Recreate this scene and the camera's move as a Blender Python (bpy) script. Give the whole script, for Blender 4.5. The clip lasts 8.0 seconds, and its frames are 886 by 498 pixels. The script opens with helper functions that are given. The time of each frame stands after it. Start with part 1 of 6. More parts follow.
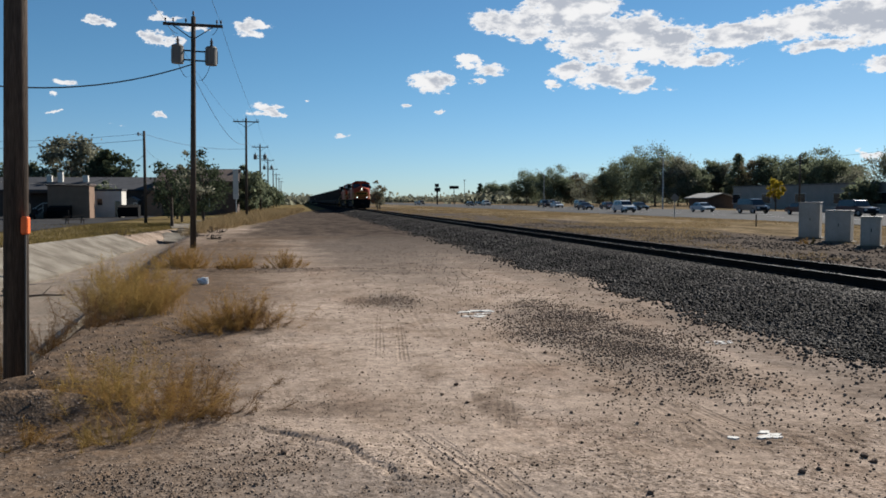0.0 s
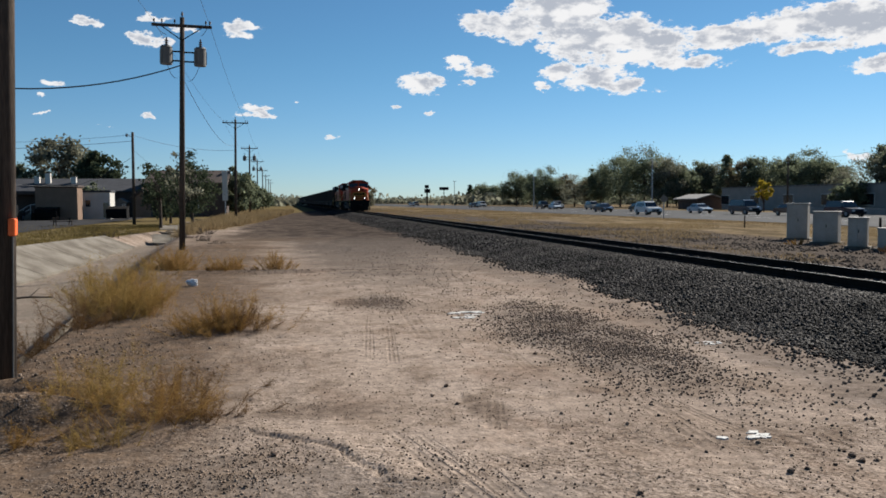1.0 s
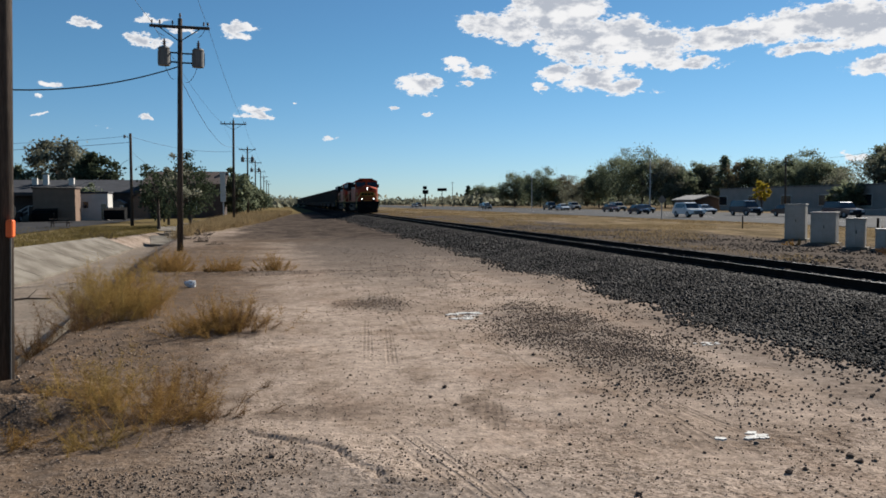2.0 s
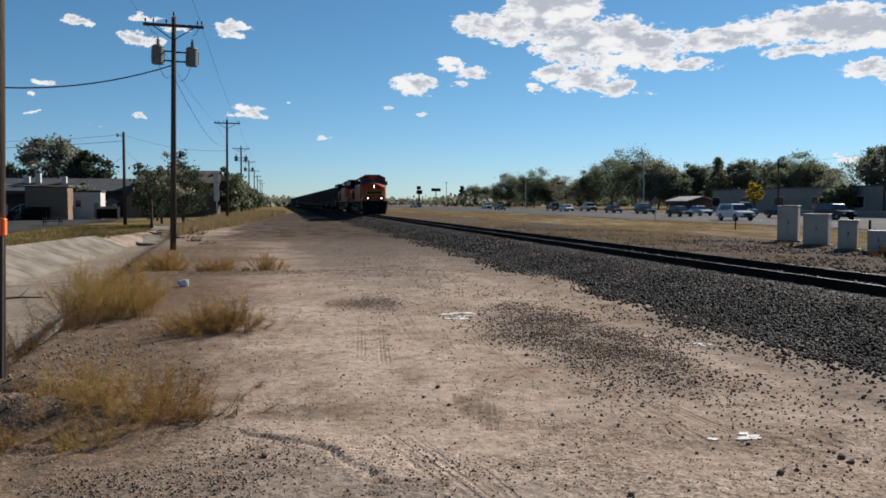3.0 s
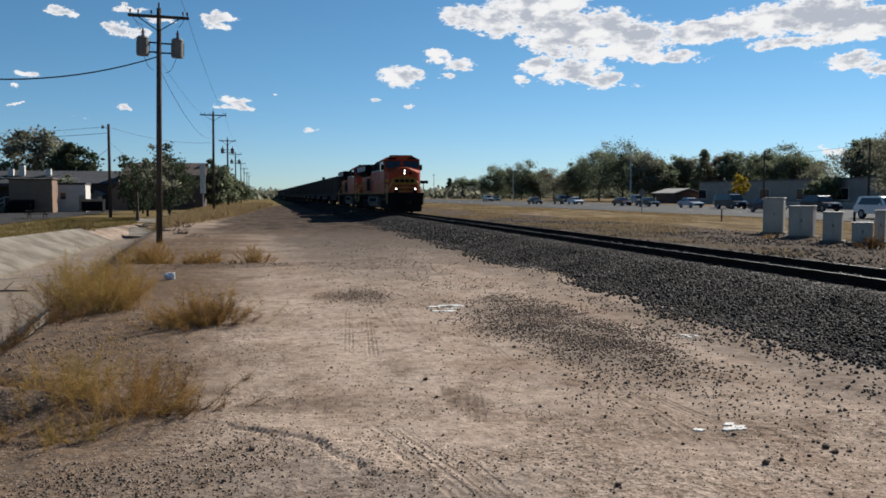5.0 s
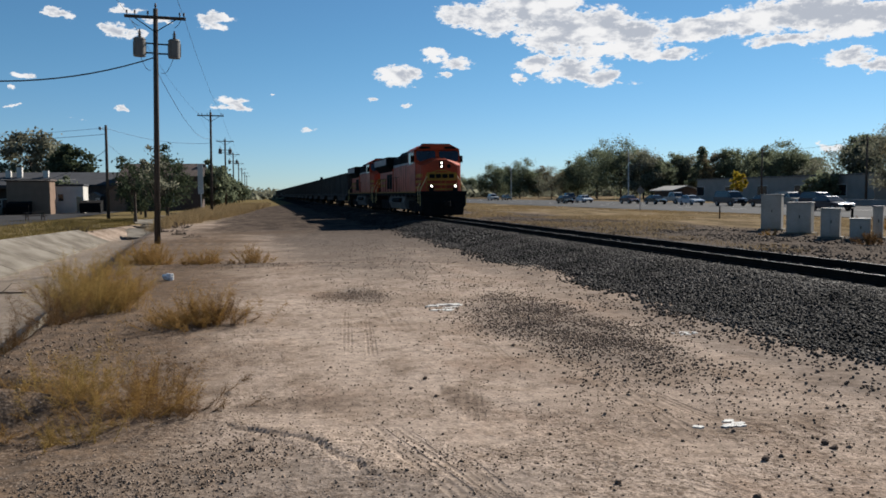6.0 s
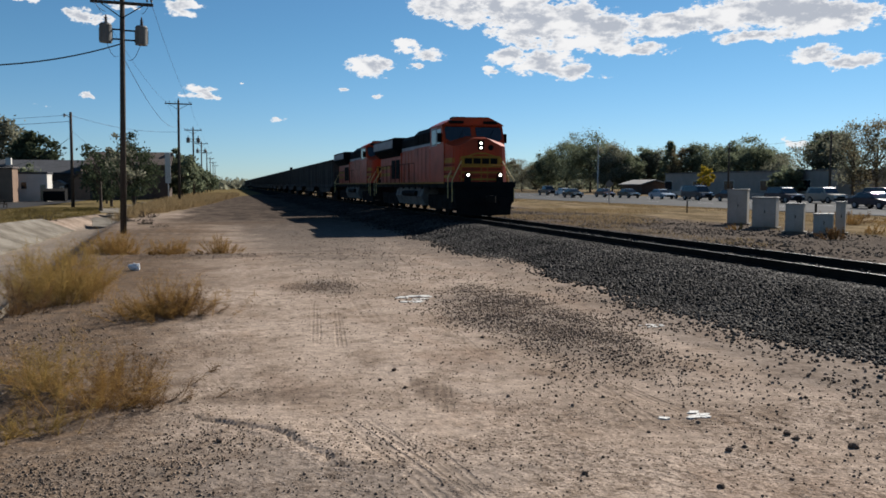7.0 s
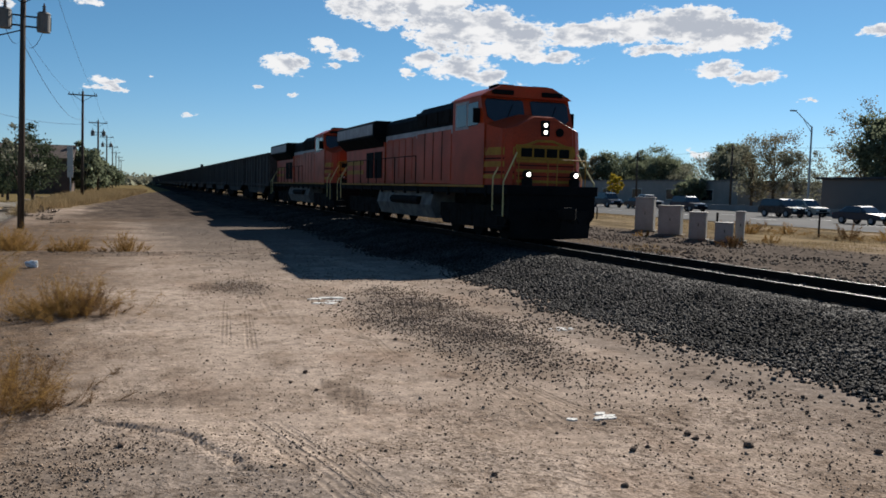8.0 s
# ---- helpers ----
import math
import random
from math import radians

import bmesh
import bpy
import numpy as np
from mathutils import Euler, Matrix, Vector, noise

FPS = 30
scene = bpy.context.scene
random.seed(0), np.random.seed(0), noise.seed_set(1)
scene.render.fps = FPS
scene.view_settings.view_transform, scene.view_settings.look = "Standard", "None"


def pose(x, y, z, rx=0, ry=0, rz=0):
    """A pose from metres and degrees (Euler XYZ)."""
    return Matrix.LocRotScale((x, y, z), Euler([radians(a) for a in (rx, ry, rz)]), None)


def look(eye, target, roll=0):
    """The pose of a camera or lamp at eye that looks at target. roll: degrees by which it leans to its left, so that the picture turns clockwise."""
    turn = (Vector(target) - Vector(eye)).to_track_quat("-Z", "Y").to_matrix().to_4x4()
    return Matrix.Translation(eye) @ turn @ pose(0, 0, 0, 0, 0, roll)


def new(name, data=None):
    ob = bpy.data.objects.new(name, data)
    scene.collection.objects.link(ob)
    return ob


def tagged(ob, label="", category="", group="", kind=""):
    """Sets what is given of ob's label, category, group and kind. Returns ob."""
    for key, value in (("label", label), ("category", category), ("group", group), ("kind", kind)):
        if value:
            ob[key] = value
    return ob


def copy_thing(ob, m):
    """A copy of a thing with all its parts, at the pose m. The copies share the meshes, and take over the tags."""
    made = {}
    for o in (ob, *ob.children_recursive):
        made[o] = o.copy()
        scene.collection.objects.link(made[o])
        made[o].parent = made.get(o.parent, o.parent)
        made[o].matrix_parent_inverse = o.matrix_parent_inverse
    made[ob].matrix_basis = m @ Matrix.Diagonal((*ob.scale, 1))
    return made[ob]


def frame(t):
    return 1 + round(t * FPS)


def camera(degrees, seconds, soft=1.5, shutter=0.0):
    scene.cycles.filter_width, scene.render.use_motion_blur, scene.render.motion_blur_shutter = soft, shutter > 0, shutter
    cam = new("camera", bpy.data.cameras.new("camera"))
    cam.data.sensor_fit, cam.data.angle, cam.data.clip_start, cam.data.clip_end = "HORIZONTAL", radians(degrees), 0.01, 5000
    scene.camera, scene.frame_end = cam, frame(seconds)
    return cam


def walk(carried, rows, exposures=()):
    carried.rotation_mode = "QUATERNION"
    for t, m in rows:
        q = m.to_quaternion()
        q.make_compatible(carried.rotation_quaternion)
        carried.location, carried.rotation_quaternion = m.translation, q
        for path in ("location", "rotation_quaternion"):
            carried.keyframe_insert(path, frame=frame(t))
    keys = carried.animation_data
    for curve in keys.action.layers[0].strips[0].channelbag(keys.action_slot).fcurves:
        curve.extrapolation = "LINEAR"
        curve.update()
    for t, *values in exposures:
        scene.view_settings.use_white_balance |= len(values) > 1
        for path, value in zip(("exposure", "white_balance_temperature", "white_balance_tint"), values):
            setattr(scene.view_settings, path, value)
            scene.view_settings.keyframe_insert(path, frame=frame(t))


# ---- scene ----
EYE = (0.0, 0.0, 2.1)
cam = camera(57.0, 8.0, soft=1.7)
PATH = [(0.0, -10.355, -3.46, 0.259), (0.5, -10.894, -3.663, 0.04), (1.0, -11.061, -3.375, 0.3), (1.5, -11.117, -3.295, 0.363),
        (3.0, -11.624, -3.292, 0.095), (3.5, -11.864, -2.777, 0.052), (4.0, -11.985, -3.404, 0.114), (4.5, -12.431, -3.746, -0.011),
        (6.0, -12.633, -3.907, 0.535), (6.5, -13.619, -3.809, 0.22), (7.0, -14.699, -4.493, -0.03), (7.5, -16.501, -4.49, -0.335),
        (8.0, -20.62, -4.264, -1.412)]
walk(cam, [(t, pose(*EYE, 90 + p, r, y)) for t, y, p, r in PATH], exposures=[(0.0, 0.75), (8.0, 0.75)])

# ---- sun and sky ----
SUN_AZ, SUN_EL = 52.0, 31.0          # degrees, azimuth from +Y towards +X
sun = new("sun", bpy.data.lights.new("sun", "SUN"))
sun.data.energy, sun.data.angle, sun.data.color = 5.0, radians(0.5), (1.0, 0.95, 0.87)
sd = Vector((math.sin(radians(SUN_AZ)) * math.cos(radians(SUN_EL)), math.cos(radians(SUN_AZ)) * math.cos(radians(SUN_EL)), math.sin(radians(SUN_EL))))
sun.matrix_world = look(sd * 50, (0, 0, 0))


# clouds: azimuth, elevation, half-width, half-height in degrees, density
CLOUDS = [(14.2, 12.1, 2.4, 0.9, 1), (16.3, 11.8, 2.7, 1.2, 1.1), (19.2, 12.8, 3.2, 1.8, 1.3), (21.8, 11.0, 4.4, 1.4, 1.25), (25.4, 10.5, 3.6, 1.1, 1.15),
          (20.3, 9.8, 2.3, 0.7, 0.9), (24.5, 9.5, 4.3, 0.6, 1), (27.7, 9.0, 2.8, 0.5, 1), (29.8, 10.5, 3.1, 0.8, 1.1)]
CLOUDS += [(33.2, 10.9, 2.9, 1.0, 1.2), (36.4, 11.1, 3.4, 1.1, 1.3), (39.5, 10.3, 3.2, 1.0, 1.3), (35.8, 9.5, 3.4, 0.5, 1), (38.7, 8.2, 2.1, 0.6, 1), (41.2, 7.6, 1.9, 0.55, 1),
           (19.2, 8.7, 1.9, 0.7, 0.95), (21.5, 8.3, 2.8, 1.0, 1.05), (23.4, 7.7, 1.7, 0.7, 1), (18.0, 7.8, 1.0, 0.3, 0.8), (48.5, 10.3, 2.0, 0.5, 0.9)]
CLOUDS += [(12.0, 9.5, 1.2, 0.6, 1), (13.8, 8.9, 1.5, 0.5, 1), (9.6, 8.1, 1.6, 0.8, 1.05), (12.9, 8.0, 0.5, 0.3, 0.8), (7.9, 6.5, 0.9, 0.2, 0.8), (10.2, 6.1, 0.5, 0.2, 0.8),
           (3.3, 4.5, 0.6, 0.2, 0.8), (1.1, 6.7, 0.4, 0.12, 0.7), (25.9, 7.3, 1.2, 0.2, 0.6), (44.4, 6.1, 0.7, 0.15, 0.8)]
CLOUDS += [(-12.1, 11.4, 1.1, 0.45, 1), (-8.8, 10.6, 1.0, 0.5, 1), (-7.7, 10.4, 0.9, 0.3, 0.8), (-8.2, 11.9, 1.4, 0.3, 0.8), (-2.8, 11.6, 1.3, 0.5, 1), (-2.6, 11.2, 1.3, 0.3, 0.8),
           (-6.1, 11.4, 1.8, 0.3, 0.7), (-14.2, 7.5, 0.9, 0.3, 0.9), (-15.0, 6.7, 0.6, 0.2, 0.8), (-14.8, 5.6, 0.7, 0.12, 0.6)]
CLOUDS += [(-1.8, 6.2, 1.3, 0.4, 1), (-1.8, 5.8, 1.5, 0.3, 0.8), (-8.5, 5.6, 0.6, 0.3, 0.8), (-11.0, 4.9, 1.0, 0.15, 0.7), (38.0, 2.7, 1.2, 0.3, 0.8), (40.3, 3.0, 1.2, 0.3, 0.8)]


def make_world():
    w = bpy.data.worlds.new("sky")
    scene.world = w
    w.use_nodes = True
    nt = w.node_tree
    N, L = nt.nodes, nt.links
    N.clear()

    def math_node(op, a, b=None, c=None):
        n = N.new("ShaderNodeMath")
        n.operation = op
        for k, v in enumerate((a, b, c)):
            if v is None:
                continue
            if isinstance(v, (int, float)):
                n.inputs[k].default_value = v
            else:
                L.new(v, n.inputs[k])
        return n.outputs[0]

    def step(v, lo, hi):
        n = N.new("ShaderNodeMapRange")
        n.interpolation_type = "SMOOTHSTEP"
        n.inputs["From Min"].default_value, n.inputs["From Max"].default_value = lo, hi
        L.new(v, n.inputs["Value"])
        return n.outputs[0]

    def blend(f, a, b):
        n = N.new("ShaderNodeMix")
        n.data_type = "RGBA"
        for v, k in ((f, "Factor"), (a, "A"), (b, "B")):
            if isinstance(v, tuple):
                n.inputs[k].default_value = v
            else:
                L.new(v, n.inputs[k])
        return n.outputs["Result"]

    out, bg = N.new("ShaderNodeOutputWorld"), N.new("ShaderNodeBackground")
    sky = N.new("ShaderNodeTexSky")
    sky.sky_type, sky.sun_disc = "NISHITA", False
    sky.sun_elevation, sky.sun_rotation = radians(SUN_EL), radians(SUN_AZ)
    sky.altitude, sky.air_density, sky.dust_density, sky.ozone_density = 1400, 1.0, 0.15, 4.0
    tint = N.new("ShaderNodeMix")
    tint.data_type, tint.blend_type = "RGBA", "MULTIPLY"
    tint.inputs["Factor"].default_value = 1.0
    L.new(sky.outputs[0], tint.inputs["A"])
    tc, sep = N.new("ShaderNodeTexCoord"), N.new("ShaderNodeSeparateXYZ")
    L.new(tc.outputs["Generated"], sep.inputs[0])
    az = math_node("MULTIPLY", math_node("ARCTAN2", sep.outputs["X"], sep.outputs["Y"]), 57.2958)
    el = math_node("MULTIPLY", math_node("ARCSINE", sep.outputs["Z"]), 57.2958)
    L.new(blend(step(el, 0.0, 11.0), SKY_LOW, SKY_TINT), tint.inputs["B"])
    com = N.new("ShaderNodeCombineXYZ")
    L.new(az, com.inputs["X"]), L.new(el, com.inputs["Y"])
    stretch = N.new("ShaderNodeVectorMath")
    stretch.operation = "MULTIPLY"
    stretch.inputs[1].default_value = (1.0, 1.9, 1.0)
    L.new(com.outputs[0], stretch.inputs[0])

    def fbm(scale, detail, rough):
        n = N.new("ShaderNodeTexNoise")
        n.inputs["Scale"].default_value, n.inputs["Detail"].default_value, n.inputs["Roughness"].default_value = scale, detail, rough
        L.new(stretch.outputs[0], n.inputs["Vector"])
        return n

    big, small = fbm(0.6, 9, 0.62), fbm(2.2, 8, 0.65)
    warp = N.new("ShaderNodeVectorMath")
    warp.operation = "MULTIPLY_ADD"
    warp.inputs[1].default_value, warp.inputs[2].default_value = (2.6, 1.1, 0), (-1.3, -0.55, 0)
    L.new(fbm(0.8, 5, 0.6).outputs["Color"], warp.inputs[0])
    place = N.new("ShaderNodeVectorMath")
    L.new(com.outputs[0], place.inputs[0]), L.new(warp.outputs[0], place.inputs[1])
    field = None
    for a, e, rx, ry, wt in CLOUDS:
        n = N.new("ShaderNodeVectorMath")
        n.operation = "MULTIPLY_ADD"
        n.inputs[1].default_value, n.inputs[2].default_value = (1 / rx, 1 / ry, 0), (-a / rx, -e / ry, 0)
        L.new(place.outputs[0], n.inputs[0])
        d = N.new("ShaderNodeVectorMath")
        d.operation = "DOT_PRODUCT"
        L.new(n.outputs[0], d.inputs[0]), L.new(n.outputs[0], d.inputs[1])
        v = math_node("MULTIPLY_ADD", d.outputs["Value"], -0.75, wt - 0.36)
        field = v if field is None else math_node("MAXIMUM", field, v)
    rag = math_node("ADD", math_node("MULTIPLY_ADD", big.outputs["Fac"], 1.9, -0.95), math_node("MULTIPLY_ADD", small.outputs["Fac"], 1.2, -0.6))
    dens = math_node("ADD", field, rag)
    alpha = step(dens, 0.0, 0.34)
    thick = math_node("MULTIPLY", step(dens, 0.2, 0.75), step(fbm(0.36, 6, 0.55).outputs["Fac"], 0.4, 0.54))
    cloud = blend(thick, (CLOUD, CLOUD, CLOUD * 1.01, 1), (CLOUD * 0.52, CLOUD * 0.56, CLOUD * 0.64, 1))
    L.new(blend(alpha, tint.outputs["Result"], cloud), bg.inputs["Color"])
    bg.inputs["Strength"].default_value = SKY
    L.new(bg.outputs[0], out.inputs["Surface"])


SKY, CLOUD, SKY_TINT, SKY_LOW = 0.0525, 10.2, (0.635, 0.92, 0.985, 1), (0.72, 0.89, 1.07, 1)
make_world()


# ---- materials ----
def material(name, color, rough=0.8, vary=0.25, scale=4.0, fine=60.0, bump=0.2, metal=0.0, second=None, spec=0.3, streak=(1, 1, 1), island=False):
    """A surface with variation at two scales: broad stains and fine grain, with matching relief."""
    m = bpy.data.materials.new(name)
    m.use_nodes = True
    nt = m.node_tree
    N, L = nt.nodes, nt.links
    b = N["Principled BSDF"]
    tc, mp = N.new("ShaderNodeTexCoord"), N.new("ShaderNodeMapping")
    mp.inputs["Scale"].default_value = streak
    L.new(tc.outputs["Object"], mp.inputs["Vector"])
    n1, n2 = N.new("ShaderNodeTexNoise"), N.new("ShaderNodeTexNoise")
    for n, s, d in ((n1, scale, 5), (n2, fine, 3)):
        n.inputs["Scale"].default_value, n.inputs["Detail"].default_value = s, d
        L.new(mp.outputs[0], n.inputs["Vector"])
    mix = N.new("ShaderNodeMix")
    mix.data_type = "RGBA"
    c2 = second or [c * (1 - vary) for c in color[:3]]
    mix.inputs["A"].default_value, mix.inputs["B"].default_value = (*color[:3], 1), (*c2[:3], 1)
    ramp = N.new("ShaderNodeMapRange")
    ramp.inputs["From Min"].default_value, ramp.inputs["From Max"].default_value = 0.38, 0.64
    L.new(n1.outputs["Fac"], ramp.inputs["Value"])
    L.new(ramp.outputs[0], mix.inputs["Factor"])
    hsv = N.new("ShaderNodeHueSaturation")
    mr = N.new("ShaderNodeMapRange")
    mr.inputs["To Min"].default_value, mr.inputs["To Max"].default_value = 1 - vary, 1 + vary
    if island:
        g = N.new("ShaderNodeNewGeometry")
        L.new(g.outputs["Random Per Island"], mr.inputs["Value"])
    else:
        mr.inputs["From Min"].default_value, mr.inputs["From Max"].default_value = 0.3, 0.7
        L.new(n2.outputs["Fac"], mr.inputs["Value"])
    L.new(mr.outputs[0], hsv.inputs["Value"])
    L.new(mix.outputs["Result"], hsv.inputs["Color"])
    L.new(hsv.outputs[0], b.inputs["Base Color"])
    rr = N.new("ShaderNodeMapRange")
    rr.inputs["To Min"].default_value, rr.inputs["To Max"].default_value = max(0.03, rough - 0.12), min(1, rough + 0.1)
    L.new(n1.outputs["Fac"], rr.inputs["Value"])
    L.new(rr.outputs[0], b.inputs["Roughness"])
    b.inputs["Metallic"].default_value = metal
    b.inputs["Specular IOR Level"].default_value = spec
    if bump:
        bp = N.new("ShaderNodeBump")
        bp.inputs["Strength"].default_value, bp.inputs["Distance"].default_value = bump, 0.02
        L.new(n2.outputs["Fac"], bp.inputs["Height"])
        L.new(bp.outputs[0], b.inputs["Normal"])
    return m


def foliage(name, c1, c2, through_light):
    """Thin leaves or stalks, a little different each, that let part of the light through."""
    m = bpy.data.materials.new(name)
    m.use_nodes = True
    nt = m.node_tree
    N, L = nt.nodes, nt.links
    N.remove(N["Principled BSDF"])
    g, tc, nz, mix, hsv, mr = (N.new("ShaderNode" + k) for k in ("NewGeometry", "TexCoord", "TexNoise", "Mix", "HueSaturation", "MapRange"))
    mix.data_type = "RGBA"
    nz.inputs["Scale"].default_value = 0.7
    L.new(tc.outputs["Object"], nz.inputs["Vector"])
    L.new(nz.outputs["Fac"], mix.inputs["Factor"])
    mix.inputs["A"].default_value, mix.inputs["B"].default_value = (*c1, 1), (*c2, 1)
    mr.inputs["To Min"].default_value, mr.inputs["To Max"].default_value = 0.55, 1.45
    L.new(g.outputs["Random Per Island"], mr.inputs["Value"])
    L.new(mr.outputs[0], hsv.inputs["Value"])
    L.new(mix.outputs["Result"], hsv.inputs["Color"])
    a, b, ms = N.new("ShaderNodeBsdfDiffuse"), N.new("ShaderNodeBsdfTranslucent"), N.new("ShaderNodeMixShader")
    for k in (a, b):
        L.new(hsv.outputs[0], k.inputs["Color"])
    ms.inputs[0].default_value = through_light
    L.new(a.outputs[0], ms.inputs[1]), L.new(b.outputs[0], ms.inputs[2])
    L.new(ms.outputs[0], N["Material Output"].inputs["Surface"])
    return m


def glow(name, color, strength):
    m = bpy.data.materials.new(name)
    m.use_nodes = True
    b = m.node_tree.nodes["Principled BSDF"]
    b.inputs["Base Color"].default_value = (*color, 1)
    b.inputs["Emission Color"].default_value = (*color, 1)
    b.inputs["Emission Strength"].default_value = strength
    return m


M_BALLAST_BED = material("ballast bed", (0.032, 0.029, 0.028), 0.95, 0.5, 6, 28, 1.0, spec=0.0, second=(0.014, 0.013, 0.013))
M_BALLAST = material("ballast stone", (0.048, 0.042, 0.038), 0.85, 0.9, 0.6, 20, 0.2, second=(0.02, 0.018, 0.017), island=True, spec=0.1)
M_GRAVEL = material("gravel stone", (0.21, 0.155, 0.115), 0.9, 0.6, 0.9, 30, 0.2, second=(0.11, 0.085, 0.068), island=True, spec=0.06)
M_FARGRAVEL = material("grey brown trackside gravel", (0.105, 0.083, 0.067), 0.9, 0.6, 0.9, 30, 0.2, second=(0.055, 0.045, 0.038), island=True, spec=0.05)
M_ROCK = material("rock", (0.13, 0.092, 0.07), 0.95, 0.3, 8, 60, 0.5, spec=0.08)
M_PALE = material("pale litter", (0.576, 0.552, 0.512), 0.8, 0.2, 14, 60, 0.4)
M_RAIL = material("rail steel", (0.018, 0.014, 0.012), 0.9, 0.3, 3, 40, spec=0.06)
M_SHINE = material("worn rail head", (0.17, 0.166, 0.162), 0.5, 0.1, 3, 40, 0.02, metal=0.8)
M_TIE = material("creosoted timber", (0.032, 0.025, 0.020), 0.9, 0.4, 3, 40)
M_WOODPOLE = material("weathered pole wood", (0.085, 0.064, 0.05), 0.9, 0.4, 3, 26, 0.6, spec=0.1, streak=(5, 5, 0.25), second=(0.048, 0.039, 0.033))
M_ASPHALT = material("asphalt", (0.075, 0.074, 0.074), 0.95, 0.15, 0.25, 8, 0.1, spec=0.04)
M_YARD = material("old dark asphalt", (0.05, 0.048, 0.048), 0.95, 0.2, 0.3, 8, 0.1, spec=0.04)
M_WHITE = material("white paint", (0.525, 0.525, 0.510), 0.6, 0.15, 2, 30, 0.05)
M_CONCRETE = material("stained concrete", (0.211, 0.187, 0.153), 0.9, 0.2, 0.9, 25, 0.4, spec=0.08, second=(0.122, 0.103, 0.082), streak=(1, 1, 1))
M_ORANGE = material("orange loco paint", (0.41, 0.045, 0.011), 0.45, 0.18, 0.9, 25, 0.04, spec=0.16, second=(0.27, 0.04, 0.014))
M_BLACK = material("black paint", (0.007, 0.007, 0.0075), 0.8, 0.3, 2, 30, 0.1, spec=0.08)
M_GRIME = material("grimy underframe steel", (0.013, 0.011, 0.010), 0.9, 0.4, 3, 30, 0.3, spec=0.08)
M_DUST = material("dusty grey steel", (0.17, 0.155, 0.14), 0.8, 0.3, 2, 30, 0.2, second=(0.09, 0.082, 0.075))
M_YELLOW = material("yellow paint", (0.36, 0.18, 0.022), 0.55, 0.2, 2, 25, 0.05, spec=0.15, second=(0.28, 0.13, 0.02))
M_FADED_SHEEN = material("faded grey roof paint and painted sheen", (0.33, 0.31, 0.31), 0.6, 0.25, 2, 25, 0.1)
M_GLASS = material("dark window glass", (0.02, 0.022, 0.025), 0.08, 0.1, 1, 5, 0.0, spec=0.8)
M_CAR = material("weathered steel wagon side", (0.062, 0.052, 0.046), 0.8, 0.3, 0.8, 18, 0.15, second=(0.036, 0.03, 0.027), streak=(1, 1, 0.3), spec=0.15)
M_COAL = material("coal", (0.02, 0.02, 0.021), 0.7, 0.5, 4, 16, 1.0)
M_LAMP = glow("lit headlamp", (1.0, 0.93, 0.8), 5)
M_CLEARLAMP = material("unlit lamp glass", (0.3, 0.3, 0.29), 0.15, 0.05, 3, 20, 0.0, spec=0.7)
M_STEEL = material("galvanised steel", (0.315, 0.323, 0.330), 0.5, 0.15, 3, 30, 0.05, metal=0.6)
M_TRANS = material("transformer grey paint", (0.147, 0.136, 0.122), 0.55, 0.15, 4, 30, 0.05)
M_WIRE = material("black cable", (0.02, 0.02, 0.022), 0.6, 0.1, 4, 30, 0.0)
M_CERAMIC = material("brown glazed insulator", (0.09, 0.05, 0.035), 0.3, 0.1, 4, 30, 0.0)
M_MARK = material("orange plastic marker", (0.85, 0.14, 0.03), 0.5, 0.08, 6, 40, 0.05)
M_CABINET = material("pale grey painted steel cabinet", (0.326, 0.292, 0.255), 0.6, 0.1, 1.5, 20, 0.05, second=(0.265, 0.238, 0.204))
M_TAN = material("tan stucco", (0.189, 0.122, 0.084), 0.9, 0.12, 1.2, 20, 0.3)
M_BROWN = material("dark brown siding", (0.075, 0.05, 0.04), 0.85, 0.2, 1, 12, 0.2)
M_ROOF = material("dark grey shingles", (0.049, 0.050, 0.056), 0.9, 0.25, 1, 14, 0.4)
M_ROOFBROWN = material("brown shingles", (0.084, 0.059, 0.049), 0.9, 0.25, 1, 14, 0.4)
M_WALLWHITE = material("off-white wall paint", (0.515, 0.491, 0.445), 0.8, 0.12, 1, 20, 0.1)
M_STORE = material("dull grey store wall", (0.15, 0.135, 0.125), 0.9, 0.08, 0.5, 10, 0.1, spec=0.1)
M_WALLGREY = material("light grey block wall", (0.240, 0.227, 0.208), 0.85, 0.12, 0.6, 10, 0.2)
M_BARK = material("bark", (0.075, 0.055, 0.042), 0.95, 0.35, 4, 30, 0.7, streak=(3, 3, 0.5))
M_STRAW = foliage("dry straw weed", (0.320, 0.190, 0.065), (0.190, 0.109, 0.039), 0.4)
M_STRAWPALE = foliage("pale yellow dry weed", (0.340, 0.231, 0.078), (0.211, 0.136, 0.048), 0.4)
M_STRAWBROWN = foliage("brown dry weed", (0.175, 0.101, 0.045), (0.098, 0.057, 0.029), 0.3)
M_FIELD = foliage("dull straw grass", (0.27, 0.195, 0.105), (0.165, 0.12, 0.066), 0.4)
M_LAWN = foliage("dull green grass", (0.12, 0.10, 0.035), (0.20, 0.14, 0.055), 0.3)
M_LEAF = foliage("olive green leaves", (0.165, 0.185, 0.115), (0.115, 0.13, 0.085), 0.5)
M_LEAFGREY = foliage("grey green leaves", (0.2, 0.198, 0.142), (0.145, 0.143, 0.105), 0.5)
